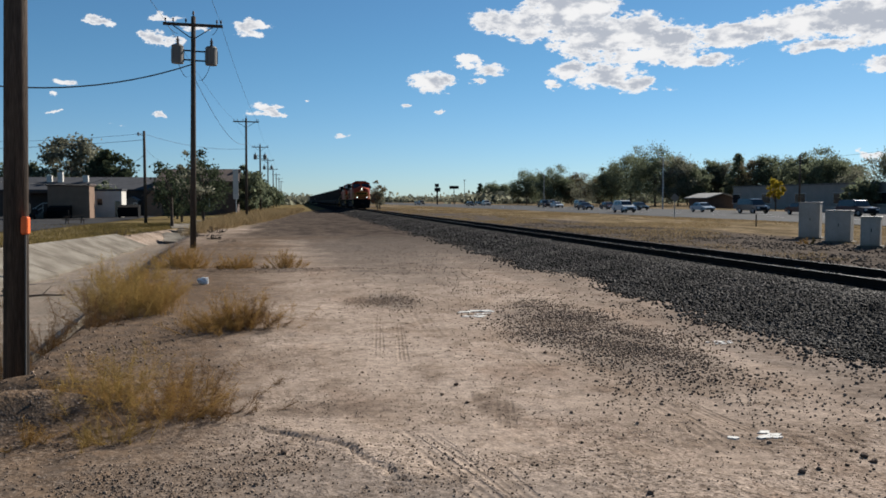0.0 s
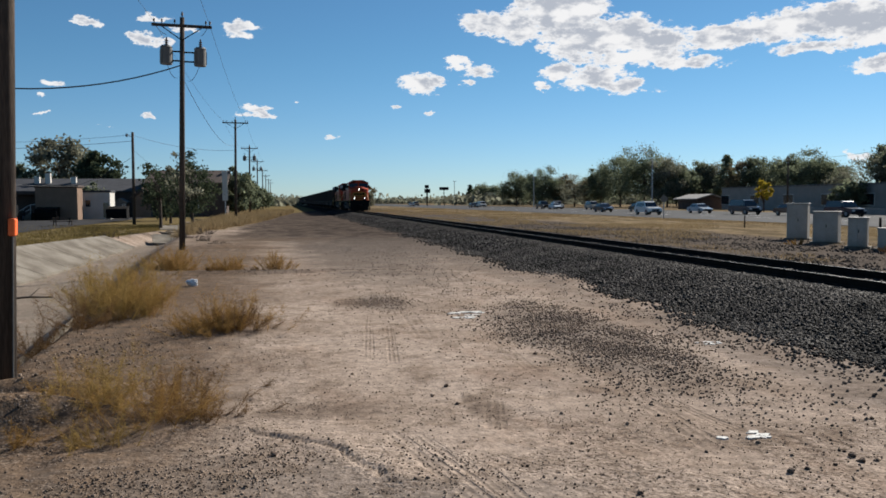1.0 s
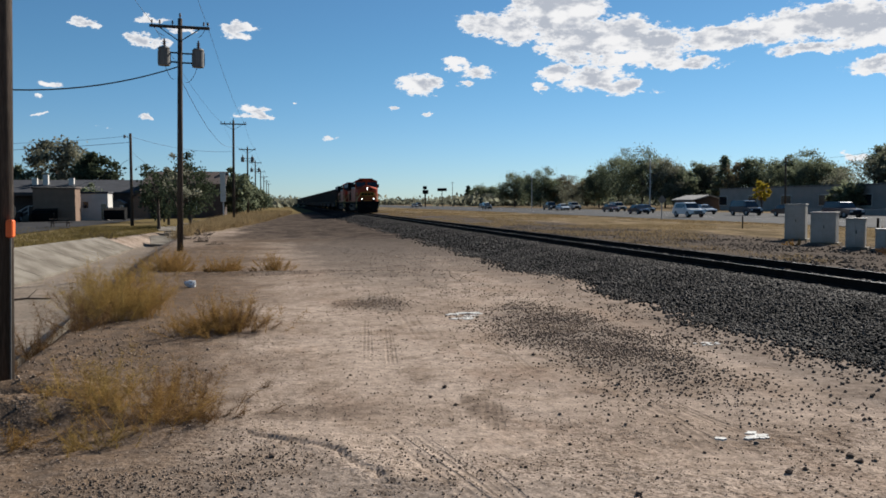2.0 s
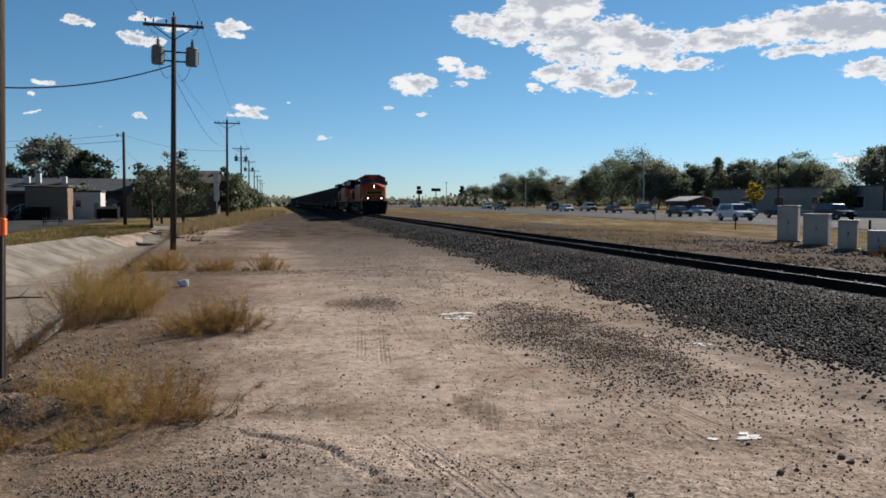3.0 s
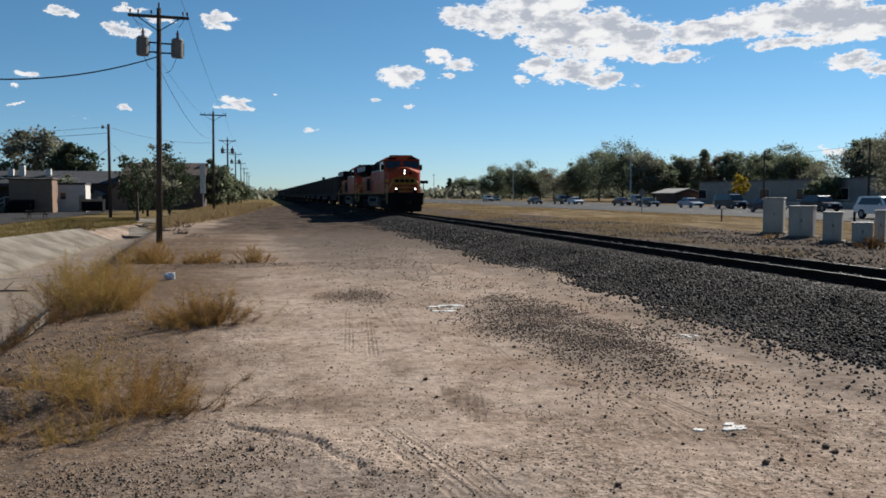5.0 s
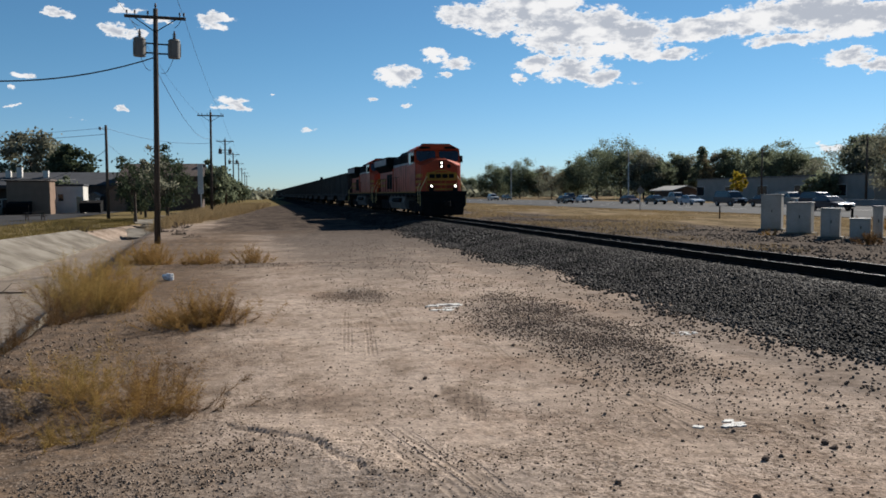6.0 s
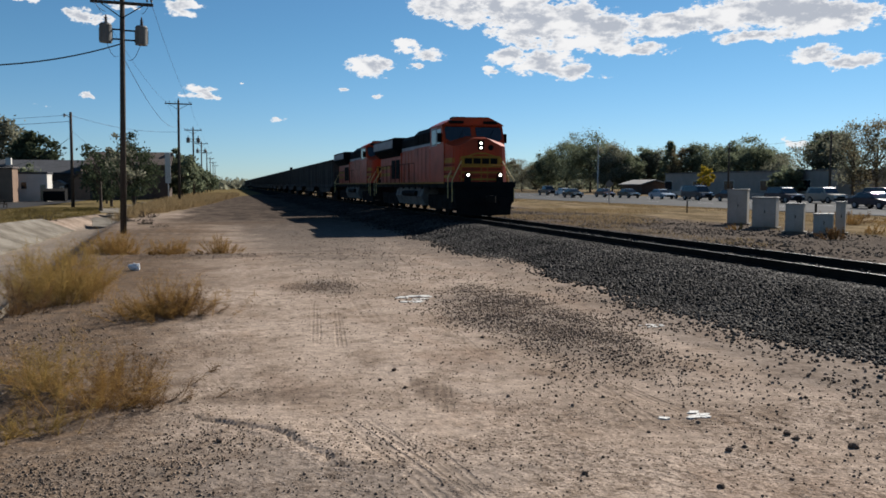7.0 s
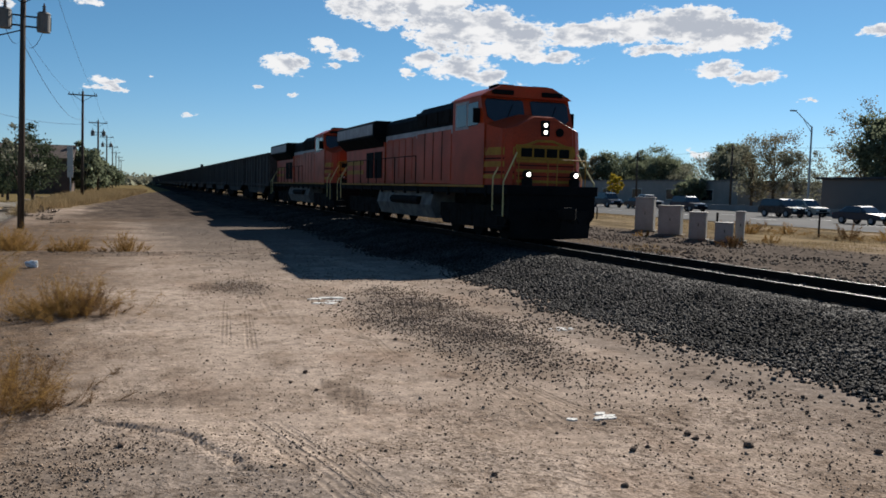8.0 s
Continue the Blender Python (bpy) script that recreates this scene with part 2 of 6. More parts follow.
M_LEAFDARK = foliage("dark needles and shaded leaves", (0.07, 0.085, 0.05), (0.05, 0.062, 0.038), 0.3)
M_LEAFGOLD = foliage("golden autumn leaves", (0.50, 0.33, 0.03), (0.28, 0.24, 0.04), 0.4)
M_LEAFRUST = foliage("rusty autumn leaves", (0.165, 0.13, 0.08), (0.125, 0.112, 0.07), 0.5)
M_RAILPAINT = material("pale yellow rail paint", (0.62, 0.48, 0.2), 0.5, 0.15, 3, 30, 0.02)
M_BAG = material("white plastic bag", (0.680, 0.680, 0.680), 0.4, 0.06, 9, 40, 0.3)
M_TYRE = material("tyre rubber", (0.02, 0.02, 0.02), 0.85, 0.2, 6, 40, 0.1)


# ---- mesh helpers ----
def part(name, bm, mat, parent=None, label="", smooth=False):
    me = bpy.data.meshes.new(name)
    bmesh.ops.recalc_face_normals(bm, faces=bm.faces)
    bm.to_mesh(me)
    bm.free()
    for p in me.polygons:
        p.use_smooth = smooth
    me.materials.append(mat)
    ob = new(name, me)
    ob.parent = parent
    if label:
        ob["label"] = label
    return ob


def thing(name, m, label, category, group="", kind=""):
    ob = new(name)
    ob.matrix_basis = m
    return tagged(ob, label, category, group, kind)


def box(bm, lo, hi, bevel=0.0):
    r = bmesh.ops.create_cube(bm, size=1.0)
    vs = r["verts"]
    for v in vs:
        v.co = Vector([(l + h) / 2 + c * (h - l) for l, h, c in zip(lo, hi, v.co)])
    if bevel:
        es = list({e for v in vs for e in v.link_edges})
        bmesh.ops.bevel(bm, geom=es, offset=bevel, segments=1, affect="EDGES")
    return bm


def tube(bm, p0, p1, r0, r1=None, n=10):
    p0, p1 = Vector(p0), Vector(p1)
    d = p1 - p0
    m = Matrix.Translation((p0 + p1) / 2) @ d.to_track_quat("Z", "Y").to_matrix().to_4x4()
    bmesh.ops.create_cone(bm, cap_ends=True, segments=n, radius1=r0, radius2=r0 if r1 is None else r1, depth=d.length, matrix=m)
    return bm


def prism(bm, pts, axis, lo, hi):
    """Extrudes a closed outline, given in the two other axes, from lo to hi along axis ('x', 'y' or 'z')."""
    def at(p, k):
        return {"x": (k, p[0], p[1]), "y": (p[0], k, p[1]), "z": (p[0], p[1], k)}[axis]
    a = [bm.verts.new(at(p, lo)) for p in pts]
    b = [bm.verts.new(at(p, hi)) for p in pts]
    n = len(pts)
    bm.faces.new(a), bm.faces.new(b[::-1])
    for i in range(n):
        bm.faces.new((a[i], b[i], b[(i + 1) % n], a[(i + 1) % n]))
    return bm


def B():
    return bmesh.new()

# ---- ground, track ----
TRACK_X, RAIL_Z = 11.45, 0.58
FAR_TOP = [(-30, -19), (10, -15.2), (39, -11.6), (61, -8.9), (160, -9.4)]
NEAR_LIP = [(-30, -3.2), (9, -3.3), (16, -3.5), (37, -5.4), (60, -6.4), (160, -7.5)]
DEPTH = [(-30, 1.1), (34, 1.05), (54, 0.55), (68, 0.2), (90, 0.1), (160, 0.0)]
RUT = [(-0.33, 7.48), (0.16, 7.03), (0.39, 6.74), (0.58, 6.27), (0.7, 5.98)]


def lerp(y, pts):
    for (a, u), (b, v) in zip(pts, pts[1:]):
        if y <= b:
            return u + (v - u) * max(0.0, (y - a) / (b - a))
    return pts[-1][1]


def line_gap(x, y, pts):
    """Signed sideways distance to the nearest stretch of a path."""
    best = 9.0
    for (x0, y0), (x1, y1) in zip(pts, pts[1:]):
        dx, dy = x1 - x0, y1 - y0
        k = max(0.0, min(1.0, ((x - x0) * dx + (y - y0) * dy) / (dx * dx + dy * dy)))
        gx, gy = x - x0 - k * dx, y - y0 - k * dy
        d = math.hypot(gx, gy)
        if d < abs(best):
            best = math.copysign(d, dx * gy - dy * gx)
    return best


def ground_z(x, y):
    d = lerp(y, DEPTH)
    a, b = lerp(y, NEAR_LIP), lerp(y, FAR_TOP)
    z = 0.0
    if d > 0 and b < x < a:
        z = -d * min(1, (a - x) / 1.5, (x - b) / (2.3 * max(d, 0.2)))
    if abs(x) < 60 and -10 < y < 120:
        z += 0.05 * noise.noise((x * 0.25, y * 0.25, 0)) + 0.022 * noise.noise((x * 1.1, y * 1.1, 3))
        if x < 9.2 and y < 16:
            z += 0.009 * noise.noise((x * 4.3, y * 4.3, 7)) + 0.006 * noise.noise((x * 9, y * 9, 2))
        if -0.7 < x < 1.2 and 5.6 < y < 7.9:
            g = line_gap(x + 0.09 * noise.noise((x * 4, y * 4, 5)), y + 0.05 * noise.noise((x * 7, y * 7, 6)), RUT)
            z += (0.02 * math.exp(-(max(0, abs(g - 0.1) - 0.05) / 0.16) ** 2) - 0.04 * math.exp(-(g / 0.024) ** 2)) * (0.95 + 0.5 * noise.noise((x * 5, y * 5, 1))) if abs(g) < 0.6 else 0
        if x < -1.2 and 6.5 < y < 11:          # low humps of soil along the bank
            z += 0.34 * math.exp(-((x + 2.6) / 0.9) ** 2 - ((y - 8.1 - 0.3 * (x + 2.6)) / 0.24) ** 2)
            z += 0.27 * math.exp(-((x + 2.7) / 0.8) ** 2 - ((y - 9.3 - 0.3 * (x + 2.6)) / 0.22) ** 2)
        if -6 < x < 3 and 36 < y < 46:
            z += 0.17 * max(0, noise.noise((x * 0.35, y * 0.9, 11)))
        if x > -6 and x < 5:                    # a low washed ridge across the dirt
            z += 0.10 * math.exp(-((y - 24.6 + 0.15 * x) / 0.7) ** 2) * math.exp(-((x - 0.5) / 4) ** 2)
    return z


def sheet(name, xs, ys, zf, mat, label, category, kind="structure"):
    nx, ny = len(xs), len(ys)
    verts = [(x, y, zf(x, y)) for y in ys for x in xs]
    faces = [(j * nx + i, j * nx + i + 1, (j + 1) * nx + i + 1, (j + 1) * nx + i) for j in range(ny - 1) for i in range(nx - 1)]
    me = bpy.data.meshes.new(name)
    me.from_pydata(verts, [], faces)
    for p in me.polygons:
        p.use_smooth = True
    me.materials.append(mat)
    return tagged(new(name, me), label, category, kind=kind)


def dirt_material():
    m = bpy.data.materials.new("sandy dirt")
    m.use_nodes = True
    nt = m.node_tree
    N, L = nt.nodes, nt.links
    b = N["Principled BSDF"]
    tc = N.new("ShaderNodeTexCoord")
    P = tc.outputs["Object"]

    def mnode(op, *a):
        n = N.new("ShaderNodeMath")
        n.operation = op
        for k, v in enumerate(a):
            if isinstance(v, (int, float)):
                n.inputs[k].default_value = v
            else:
                L.new(v, n.inputs[k])
        return n.outputs[0]

    def nz(scale, detail=4, rough=0.55, sc=(1, 1, 1)):
        mp = N.new("ShaderNodeMapping")
        mp.inputs["Scale"].default_value = sc
        L.new(P, mp.inputs["Vector"])
        n = N.new("ShaderNodeTexNoise")
        n.inputs["Scale"].default_value, n.inputs["Detail"].default_value, n.inputs["Roughness"].default_value = scale, detail, rough
        L.new(mp.outputs[0], n.inputs["Vector"])
        return n.outputs["Fac"]

    def step(v, lo, hi):
        n = N.new("ShaderNodeMapRange")
        n.interpolation_type = "SMOOTHSTEP"
        n.inputs["From Min"].default_value, n.inputs["From Max"].default_value = lo, hi
        L.new(v, n.inputs["Value"])
        return n.outputs[0]

    def mix(f, a, c):
        n = N.new("ShaderNodeMix")
        n.data_type = "RGBA"
        for v, k in ((f, "Factor"), (a, "A"), (c, "B")):
            if isinstance(v, tuple):
                n.inputs[k].default_value = (*v, 1)
            else:
                L.new(v, n.inputs[k])
        return n.outputs["Result"]

    sep = N.new("ShaderNodeSeparateXYZ")
    L.new(P, sep.inputs[0])
    X, Y = sep.outputs["X"], sep.outputs["Y"]

    def blob(cx, cy, rx, ry):
        u, v = mnode("MULTIPLY_ADD", X, 1 / rx, -cx / rx), mnode("MULTIPLY_ADD", Y, 1 / ry, -cy / ry)
        return mnode("SUBTRACT", 1.0, mnode("ADD", mnode("MULTIPLY", u, u), mnode("MULTIPLY", v, v)))

    rag = nz(1.3, 6, 0.65)
    # sand, paler where it is driven on
    col = mix(step(nz(0.35, 5), 0.4, 0.62), (0.335, 0.265, 0.213), (0.255, 0.197, 0.155))
    col = mix(mnode("MULTIPLY", step(nz(1.5, 6, 0.68), 0.47, 0.66), 0.7), col, (0.16, 0.116, 0.085))
    col = mix(mnode("MULTIPLY", step(nz(0.55, 6, 0.7, (1, 0.6, 1)), 0.5, 0.66), 0.5), col, (0.215, 0.148, 0.108))
    # grey gravel ground into the dirt
    g = blob(4.5, 12.2, 1.3, 4.6)
    for q in ((1.95, 16.8, 0.6, 1.6), (-0.7, 6.0, 1.3, 0.9), (6.6, 9, 1.0, 8), (-2.6, 12, 1.0, 4), (3.2, 30, 3.0, 14), (6.6, 40, 1.6, 30), (19, 40, 4.5, 60), (5, 75, 3, 60), (0.2, 5.4, 2.2, 0.7)):
        g = mnode("MAXIMUM", g, blob(*q))
    gm = step(mnode("MULTIPLY_ADD", rag, 1.9, mnode("MINIMUM", g, 1.0)), 0.9, 1.75)
    col = mix(mnode("MULTIPLY", gm, 0.55), col, (0.135, 0.112, 0.096))
    far = mnode("MULTIPLY", step(mnode("MULTIPLY_ADD", nz(0.3, 6, 0.65, (1, 0.25, 1)), 9.0, X), 3.2, 7.0), step(mnode("MULTIPLY_ADD", rag, 14.0, Y), 26, 46))
    col = mix(mnode("MULTIPLY", far, 0.8), col, mix(nz(3.5, 6, 0.7), (0.128, 0.106, 0.090), (0.064, 0.055, 0.050)))
    beyond = mnode("MULTIPLY", step(mnode("MULTIPLY_ADD", nz(0.3, 6, 0.65, (1, 0.25, 1)), 9.0, X), -0.6, 2.4), step(mnode("MULTIPLY_ADD", rag, 16.0, Y), 44, 62))
    col = mix(mnode("MULTIPLY", beyond, 0.92), col, mix(step(nz(0.9, 6, 0.7, (1, 0.3, 1)), 0.4, 0.6), (0.075, 0.058, 0.047), (0.034, 0.028, 0.025)))
    # scuffed dark patches; by the near pole they also paint shade between the humps
    dk = blob(2.0, 7.9, 0.3, 0.9)
    for q in ((1.5, 16.9, 0.8, 1.0), (0.3, 8.2, 0.9, 0.5), (-1.0, 24.3, 4, 0.8), (-2.0, 38, 4, 2.2), (-1.4, 10.0, 1.0, 1.6), (-2.0, 11.5, 1.3, 4.5), (-1.8, 8.0, 1.8, 1.7), (-2.7, 8.7, 1.1, 2.2), (-3.0, 11.5, 1.0, 3.0), (-1.6, 30.5, 3.6, 1.1), (-0.5, 46, 5, 3.0), (-2.5, 20, 1.2, 5), (28, 60, 4, 10), (33, 90, 4, 6)):
        dk = mnode("MAXIMUM", dk, blob(*q))
    dm = step(mnode("MULTIPLY_ADD", rag, 1.6, mnode("MINIMUM", dk, 1.0)), 1.0, 1.7)
    col = mix(mnode("MULTIPLY", dm, 0.6), col, (0.090, 0.064, 0.048))
    # bands of darker washed soil further off, and dark soil along the bank
    band = mnode("MULTIPLY", step(nz(1.0, 5, 0.6, (0.3, 0.5, 1)), 0.47, 0.66), step(Y, 16, 26))
    col = mix(mnode("MULTIPLY", band, 0.5), col, (0.122, 0.096, 0.077))
    soil = step(mnode("MULTIPLY_ADD", rag, 2.6, X), 1.7, -0.5)
    soil = mnode("MULTIPLY", soil, mnode("MULTIPLY", step(sep.outputs["Z"], -0.5, -0.15), step(Y, 60, 30)))
    col = mix(mnode("MULTIPLY", soil, 0.82), col, mix(step(nz(4, 6, 0.72), 0.38, 0.62), (0.155, 0.103, 0.066), (0.055, 0.041, 0.031)))
    # tyre tracks: pairs of ribbed strips
    tr = None
    for x0, y0, x1, y1, wd in ((1.46, 14.6, 1.07, 10.5, 0.07), (1.7, 13.6, 1.38, 10.4, 0.07), (3.12, 12.4, 2.94, 9.4, 0.1), (0.89, 7.33, 1.38, 5.0, 0.09), (1.12, 7.2, 1.6, 5.0, 0.07),
                               (1.41, 6.54, 1.61, 5.0, 0.09), (2.21, 8.65, 1.88, 7.1, 0.1), (3.74, 9.25, 3.57, 6.0, 0.12), (3.3, 13.0, 4.1, 6.5, 0.08), (2.6, 22, 2.1, 12, 0.14), (4.0, 30, 3.4, 13, 0.2)):
        ln = math.hypot(x1 - x0, y1 - y0)
        ux, uy = (x1 - x0) / ln, (y1 - y0) / ln
        s = mnode("ADD", mnode("MULTIPLY_ADD", X, -uy / wd, (x0 * uy - y0 * ux) / wd), mnode("MULTIPLY", Y, ux / wd))
        al = mnode("ADD", mnode("MULTIPLY_ADD", X, 2 * ux / ln, -2 * (x0 * ux + y0 * uy) / ln - 1), mnode("MULTIPLY", Y, 2 * uy / ln))
        k = mnode("MULTIPLY", step(mnode("ABSOLUTE", s), 1.25, 0.8), step(mnode("ABSOLUTE", al), 1.05, 0.75))
        rib = mnode("MULTIPLY_ADD", mnode("SINE", mnode("MULTIPLY_ADD", s, 7.5, mnode("MULTIPLY", al, 2.0))), 0.3, 0.55)
        k = mnode("MULTIPLY", k, rib)
        tr = k if tr is None else mnode("MAXIMUM", tr, k)
    tr = mnode("MULTIPLY", tr, step(nz(2.3, 6, 0.75), 0.38, 0.56))
    col = mix(mnode("MULTIPLY", tr, 0.34), col, (0.128, 0.093, 0.067))
    # trackside grey brown gravel, colour lowered further for the stones' shaded sides
    strip = mnode("MULTIPLY", step(mnode("MULTIPLY_ADD", rag, 4.0, X), 16.0, 17.5), step(mnode("MULTIPLY_ADD", rag, 5.0, X), 34.0, 31.0))
    col = mix(mnode("MULTIPLY", strip, 0.92), col, mix(step(nz(2.4, 6, 0.7, (1, 0.5, 1)), 0.36, 0.64), (0.06, 0.05, 0.043), (0.125, 0.103, 0.085)))
    # pebbly, scuffed soil with dark pits, against smooth sand in the middle
    rough = mnode("MAXIMUM", step(mnode("MULTIPLY_ADD", rag, 5.0, Y), 10.6, 8.6), step(mnode("MULTIPLY_ADD", rag, 3.4, X), 2.6, 0.8))
    rough = mnode("MULTIPLY_ADD", mnode("MULTIPLY", mnode("MULTIPLY", rough, step(Y, 40, 24)), step(nz(0.9, 4, 0.6), 0.34, 0.56)), 0.8, 0.12)
    rough = mnode("MULTIPLY", rough, step(tr, 0.3, 0.0))
    pits = mnode("MAXIMUM", step(nz(15, 2, 0.5), 0.53, 0.64), step(nz(38, 1, 0.5), 0.56, 0.66))
    col = mix(mnode("MULTIPLY", mnode("MULTIPLY", pits, rough), 0.75), col, (0.085, 0.06, 0.044))
    lumps = mnode("MULTIPLY", step(nz(24, 2, 0.5, (1, 1, 3)), 0.55, 0.64), rough)
    col = mix(mnode("MULTIPLY", lumps, 0.35), col, (0.36, 0.285, 0.225))
    # straw litter on the field and along the far strip
    straw = mnode("MAXIMUM", step(mnode("MULTIPLY_ADD", rag, 6.0, X), 28.0, 31.5), mnode("MULTIPLY", step(Y, 58, 72), step(mnode("MULTIPLY_ADD", Y, -0.055, mnode("MULTIPLY_ADD", rag, 3.0, X)), -5.2, -7.4)))
    straw = mnode("MULTIPLY", straw, step(nz(0.16, 6, 0.65), 0.24, 0.38))
    col = mix(mnode("MULTIPLY", straw, 0.9), col, mix(step(nz(0.5, 6, 0.7, (1, 0.4, 1)), 0.36, 0.62), (0.24, 0.178, 0.105), (0.105, 0.08, 0.048)))
    col = mix(mnode("MULTIPLY", mnode("MULTIPLY", straw, step(nz(0.22, 5, 0.6, (1.6, 0.3, 1)), 0.55, 0.64)), 0.85), col, (0.29, 0.225, 0.165))
    verge = mnode("MULTIPLY", step(mnode("MULTIPLY_ADD", Y, -0.124, X), -16.4, -17.2), mnode("MULTIPLY", step(X, -34, -28), step(Y, 14, 24)))
    col = mix(mnode("MULTIPLY", verge, 0.9), col, mix(nz(1.4, 6, 0.7), (0.19, 0.135, 0.062), (0.085, 0.072, 0.034)))
    # channel floor: pale silt
    silt = mnode("MULTIPLY", step(sep.outputs["Z"], -0.35, -0.7), step(rag, 0.3, 0.5))
    col = mix(mnode("MULTIPLY", silt, 0.7), col, (0.166, 0.141, 0.115))
    # grains and pebbles
    vo = N.new("ShaderNodeTexVoronoi")
    vo.inputs["Scale"].default_value = 26
    L.new(P, vo.inputs["Vector"])
    peb = mnode("MULTIPLY", step(vo.outputs["Distance"], 0.34, 0.2), step(nz(3.0, 4, 0.6), 0.5, 0.62))
    bw = N.new("ShaderNodeSeparateColor")
    L.new(vo.outputs["Color"], bw.inputs[0])
    col = mix(mnode("MULTIPLY", peb, 0.75), col, mix(bw.outputs["Red"], (0.064, 0.054, 0.051), (0.218, 0.192, 0.173)))
    hs = N.new("ShaderNodeHueSaturation")
    clod = mnode("MULTIPLY_ADD", nz(8, 3, 0.55), 1.1, 0.45)
    L.new(mnode("MULTIPLY", mnode("MULTIPLY_ADD", nz(44, 2, 0.5), 1.2, 0.4), clod), hs.inputs["Value"])
    L.new(col, hs.inputs["Color"])
    L.new(hs.outputs[0], b.inputs["Base Color"])
    b.inputs["Roughness"].default_value = 0.95
    b.inputs["Specular IOR Level"].default_value = 0.0
    h = mnode("ADD", mnode("ADD", mnode("MULTIPLY", nz(6, 3, 0.55), 0.9), mnode("MULTIPLY", nz(22, 3, 0.6), mnode("MULTIPLY_ADD", rough, 0.9, 0.1))), mnode("MULTIPLY", peb, 0.35))
    h = mnode("SUBTRACT", h, mnode("MULTIPLY", tr, 0.28))
    bp = N.new("ShaderNodeBump")
    bp.inputs["Strength"].default_value, bp.inputs["Distance"].default_value = 0.55, 0.045
    L.new(h, bp.inputs["Height"])
    L.new(bp.outputs[0], b.inputs["Normal"])
    return m


M_DIRT = dirt_material()
sheet("ground", [-3000, -800, -250, -90, -45, -30, -22] + list(np.arange(-18, -4, 0.35)) + list(np.arange(-4, -0.5, 0.1)) + list(np.arange(-0.5, 0.9, 0.035)) + list(np.arange(0.9, 8.6, 0.1)) + [10, 12, 14, 17, 22, 28, 36, 45, 60, 90, 140, 250, 800, 3000],
      [-400, -60, -20, -8] + list(np.arange(-3, 4, 0.6)) + list(np.arange(4, 5.8, 0.1)) + list(np.arange(5.8, 7.7, 0.035)) + list(np.arange(7.7, 13, 0.1)) + list(np.arange(13, 42, 0.3)) + list(np.arange(42, 90, 1.2)) + [95, 105, 120, 140, 160, 200, 300, 600, 1500, 4500],
      ground_z, M_DIRT, "pale sandy dirt ground with gravel, tyre tracks and a drainage channel", "ground")


def make_track():
    bed = B()
    prism(bed, [(7.5, -0.06), (9.5, 0.34), (9.9, 0.375), (13.0, 0.375), (13.4, 0.34), (15.4, -0.06)], "y", -60, 1200)
    tagged(part("ballast_bed", bed, M_BALLAST_BED), "raised bed of dark crushed-stone railway ballast", "ballast", kind="structure")
    for s in (-1, 1):
        x = TRACK_X + s * 0.7525
        bm = B()
        prism(bm, [(x - 0.075, 0.405), (x + 0.075, 0.405), (x + 0.075, 0.42), (x + 0.012, 0.44), (x + 0.012, 0.535), (x + 0.036, 0.55), (x + 0.036, 0.576),
                   (x - 0.036, 0.576), (x - 0.036, 0.55), (x - 0.012, 0.535), (x - 0.012, 0.44), (x - 0.075, 0.42)], "y", -60, 1200)
        rail = tagged(part("rail", bm, M_RAIL), "dark rusted steel rail with a worn bright head", "rail", "rails of the track", "structure")
        bm = B()
        box(bm, (x - 0.008, -60, 0.5765), (x + 0.014, 1200, RAIL_Z))
        part("railhead", bm, M_SHINE, rail, "bright worn running surface")


make_track()


def make_ties():
    t = tagged(new("track_ties"), "dark creosoted timber ties bedded in ballast", "railway tie", kind="structure")
    bm = B()
    box(bm, (-1.3, -0.115, 0.22), (1.3, 0.115, 0.402), 0.012)
    first = part("tie", bm, M_TIE, t)
    first.location = (TRACK_X, 4.0, 0)
    for i in range(1, 150):
        o = first.copy()
        scene.collection.objects.link(o)
        o.location = (TRACK_X + random.uniform(-0.03, 0.03), 4.0 + i * 0.53, 0)
        o.rotation_euler = (0, 0, random.uniform(-0.015, 0.015))


make_ties()


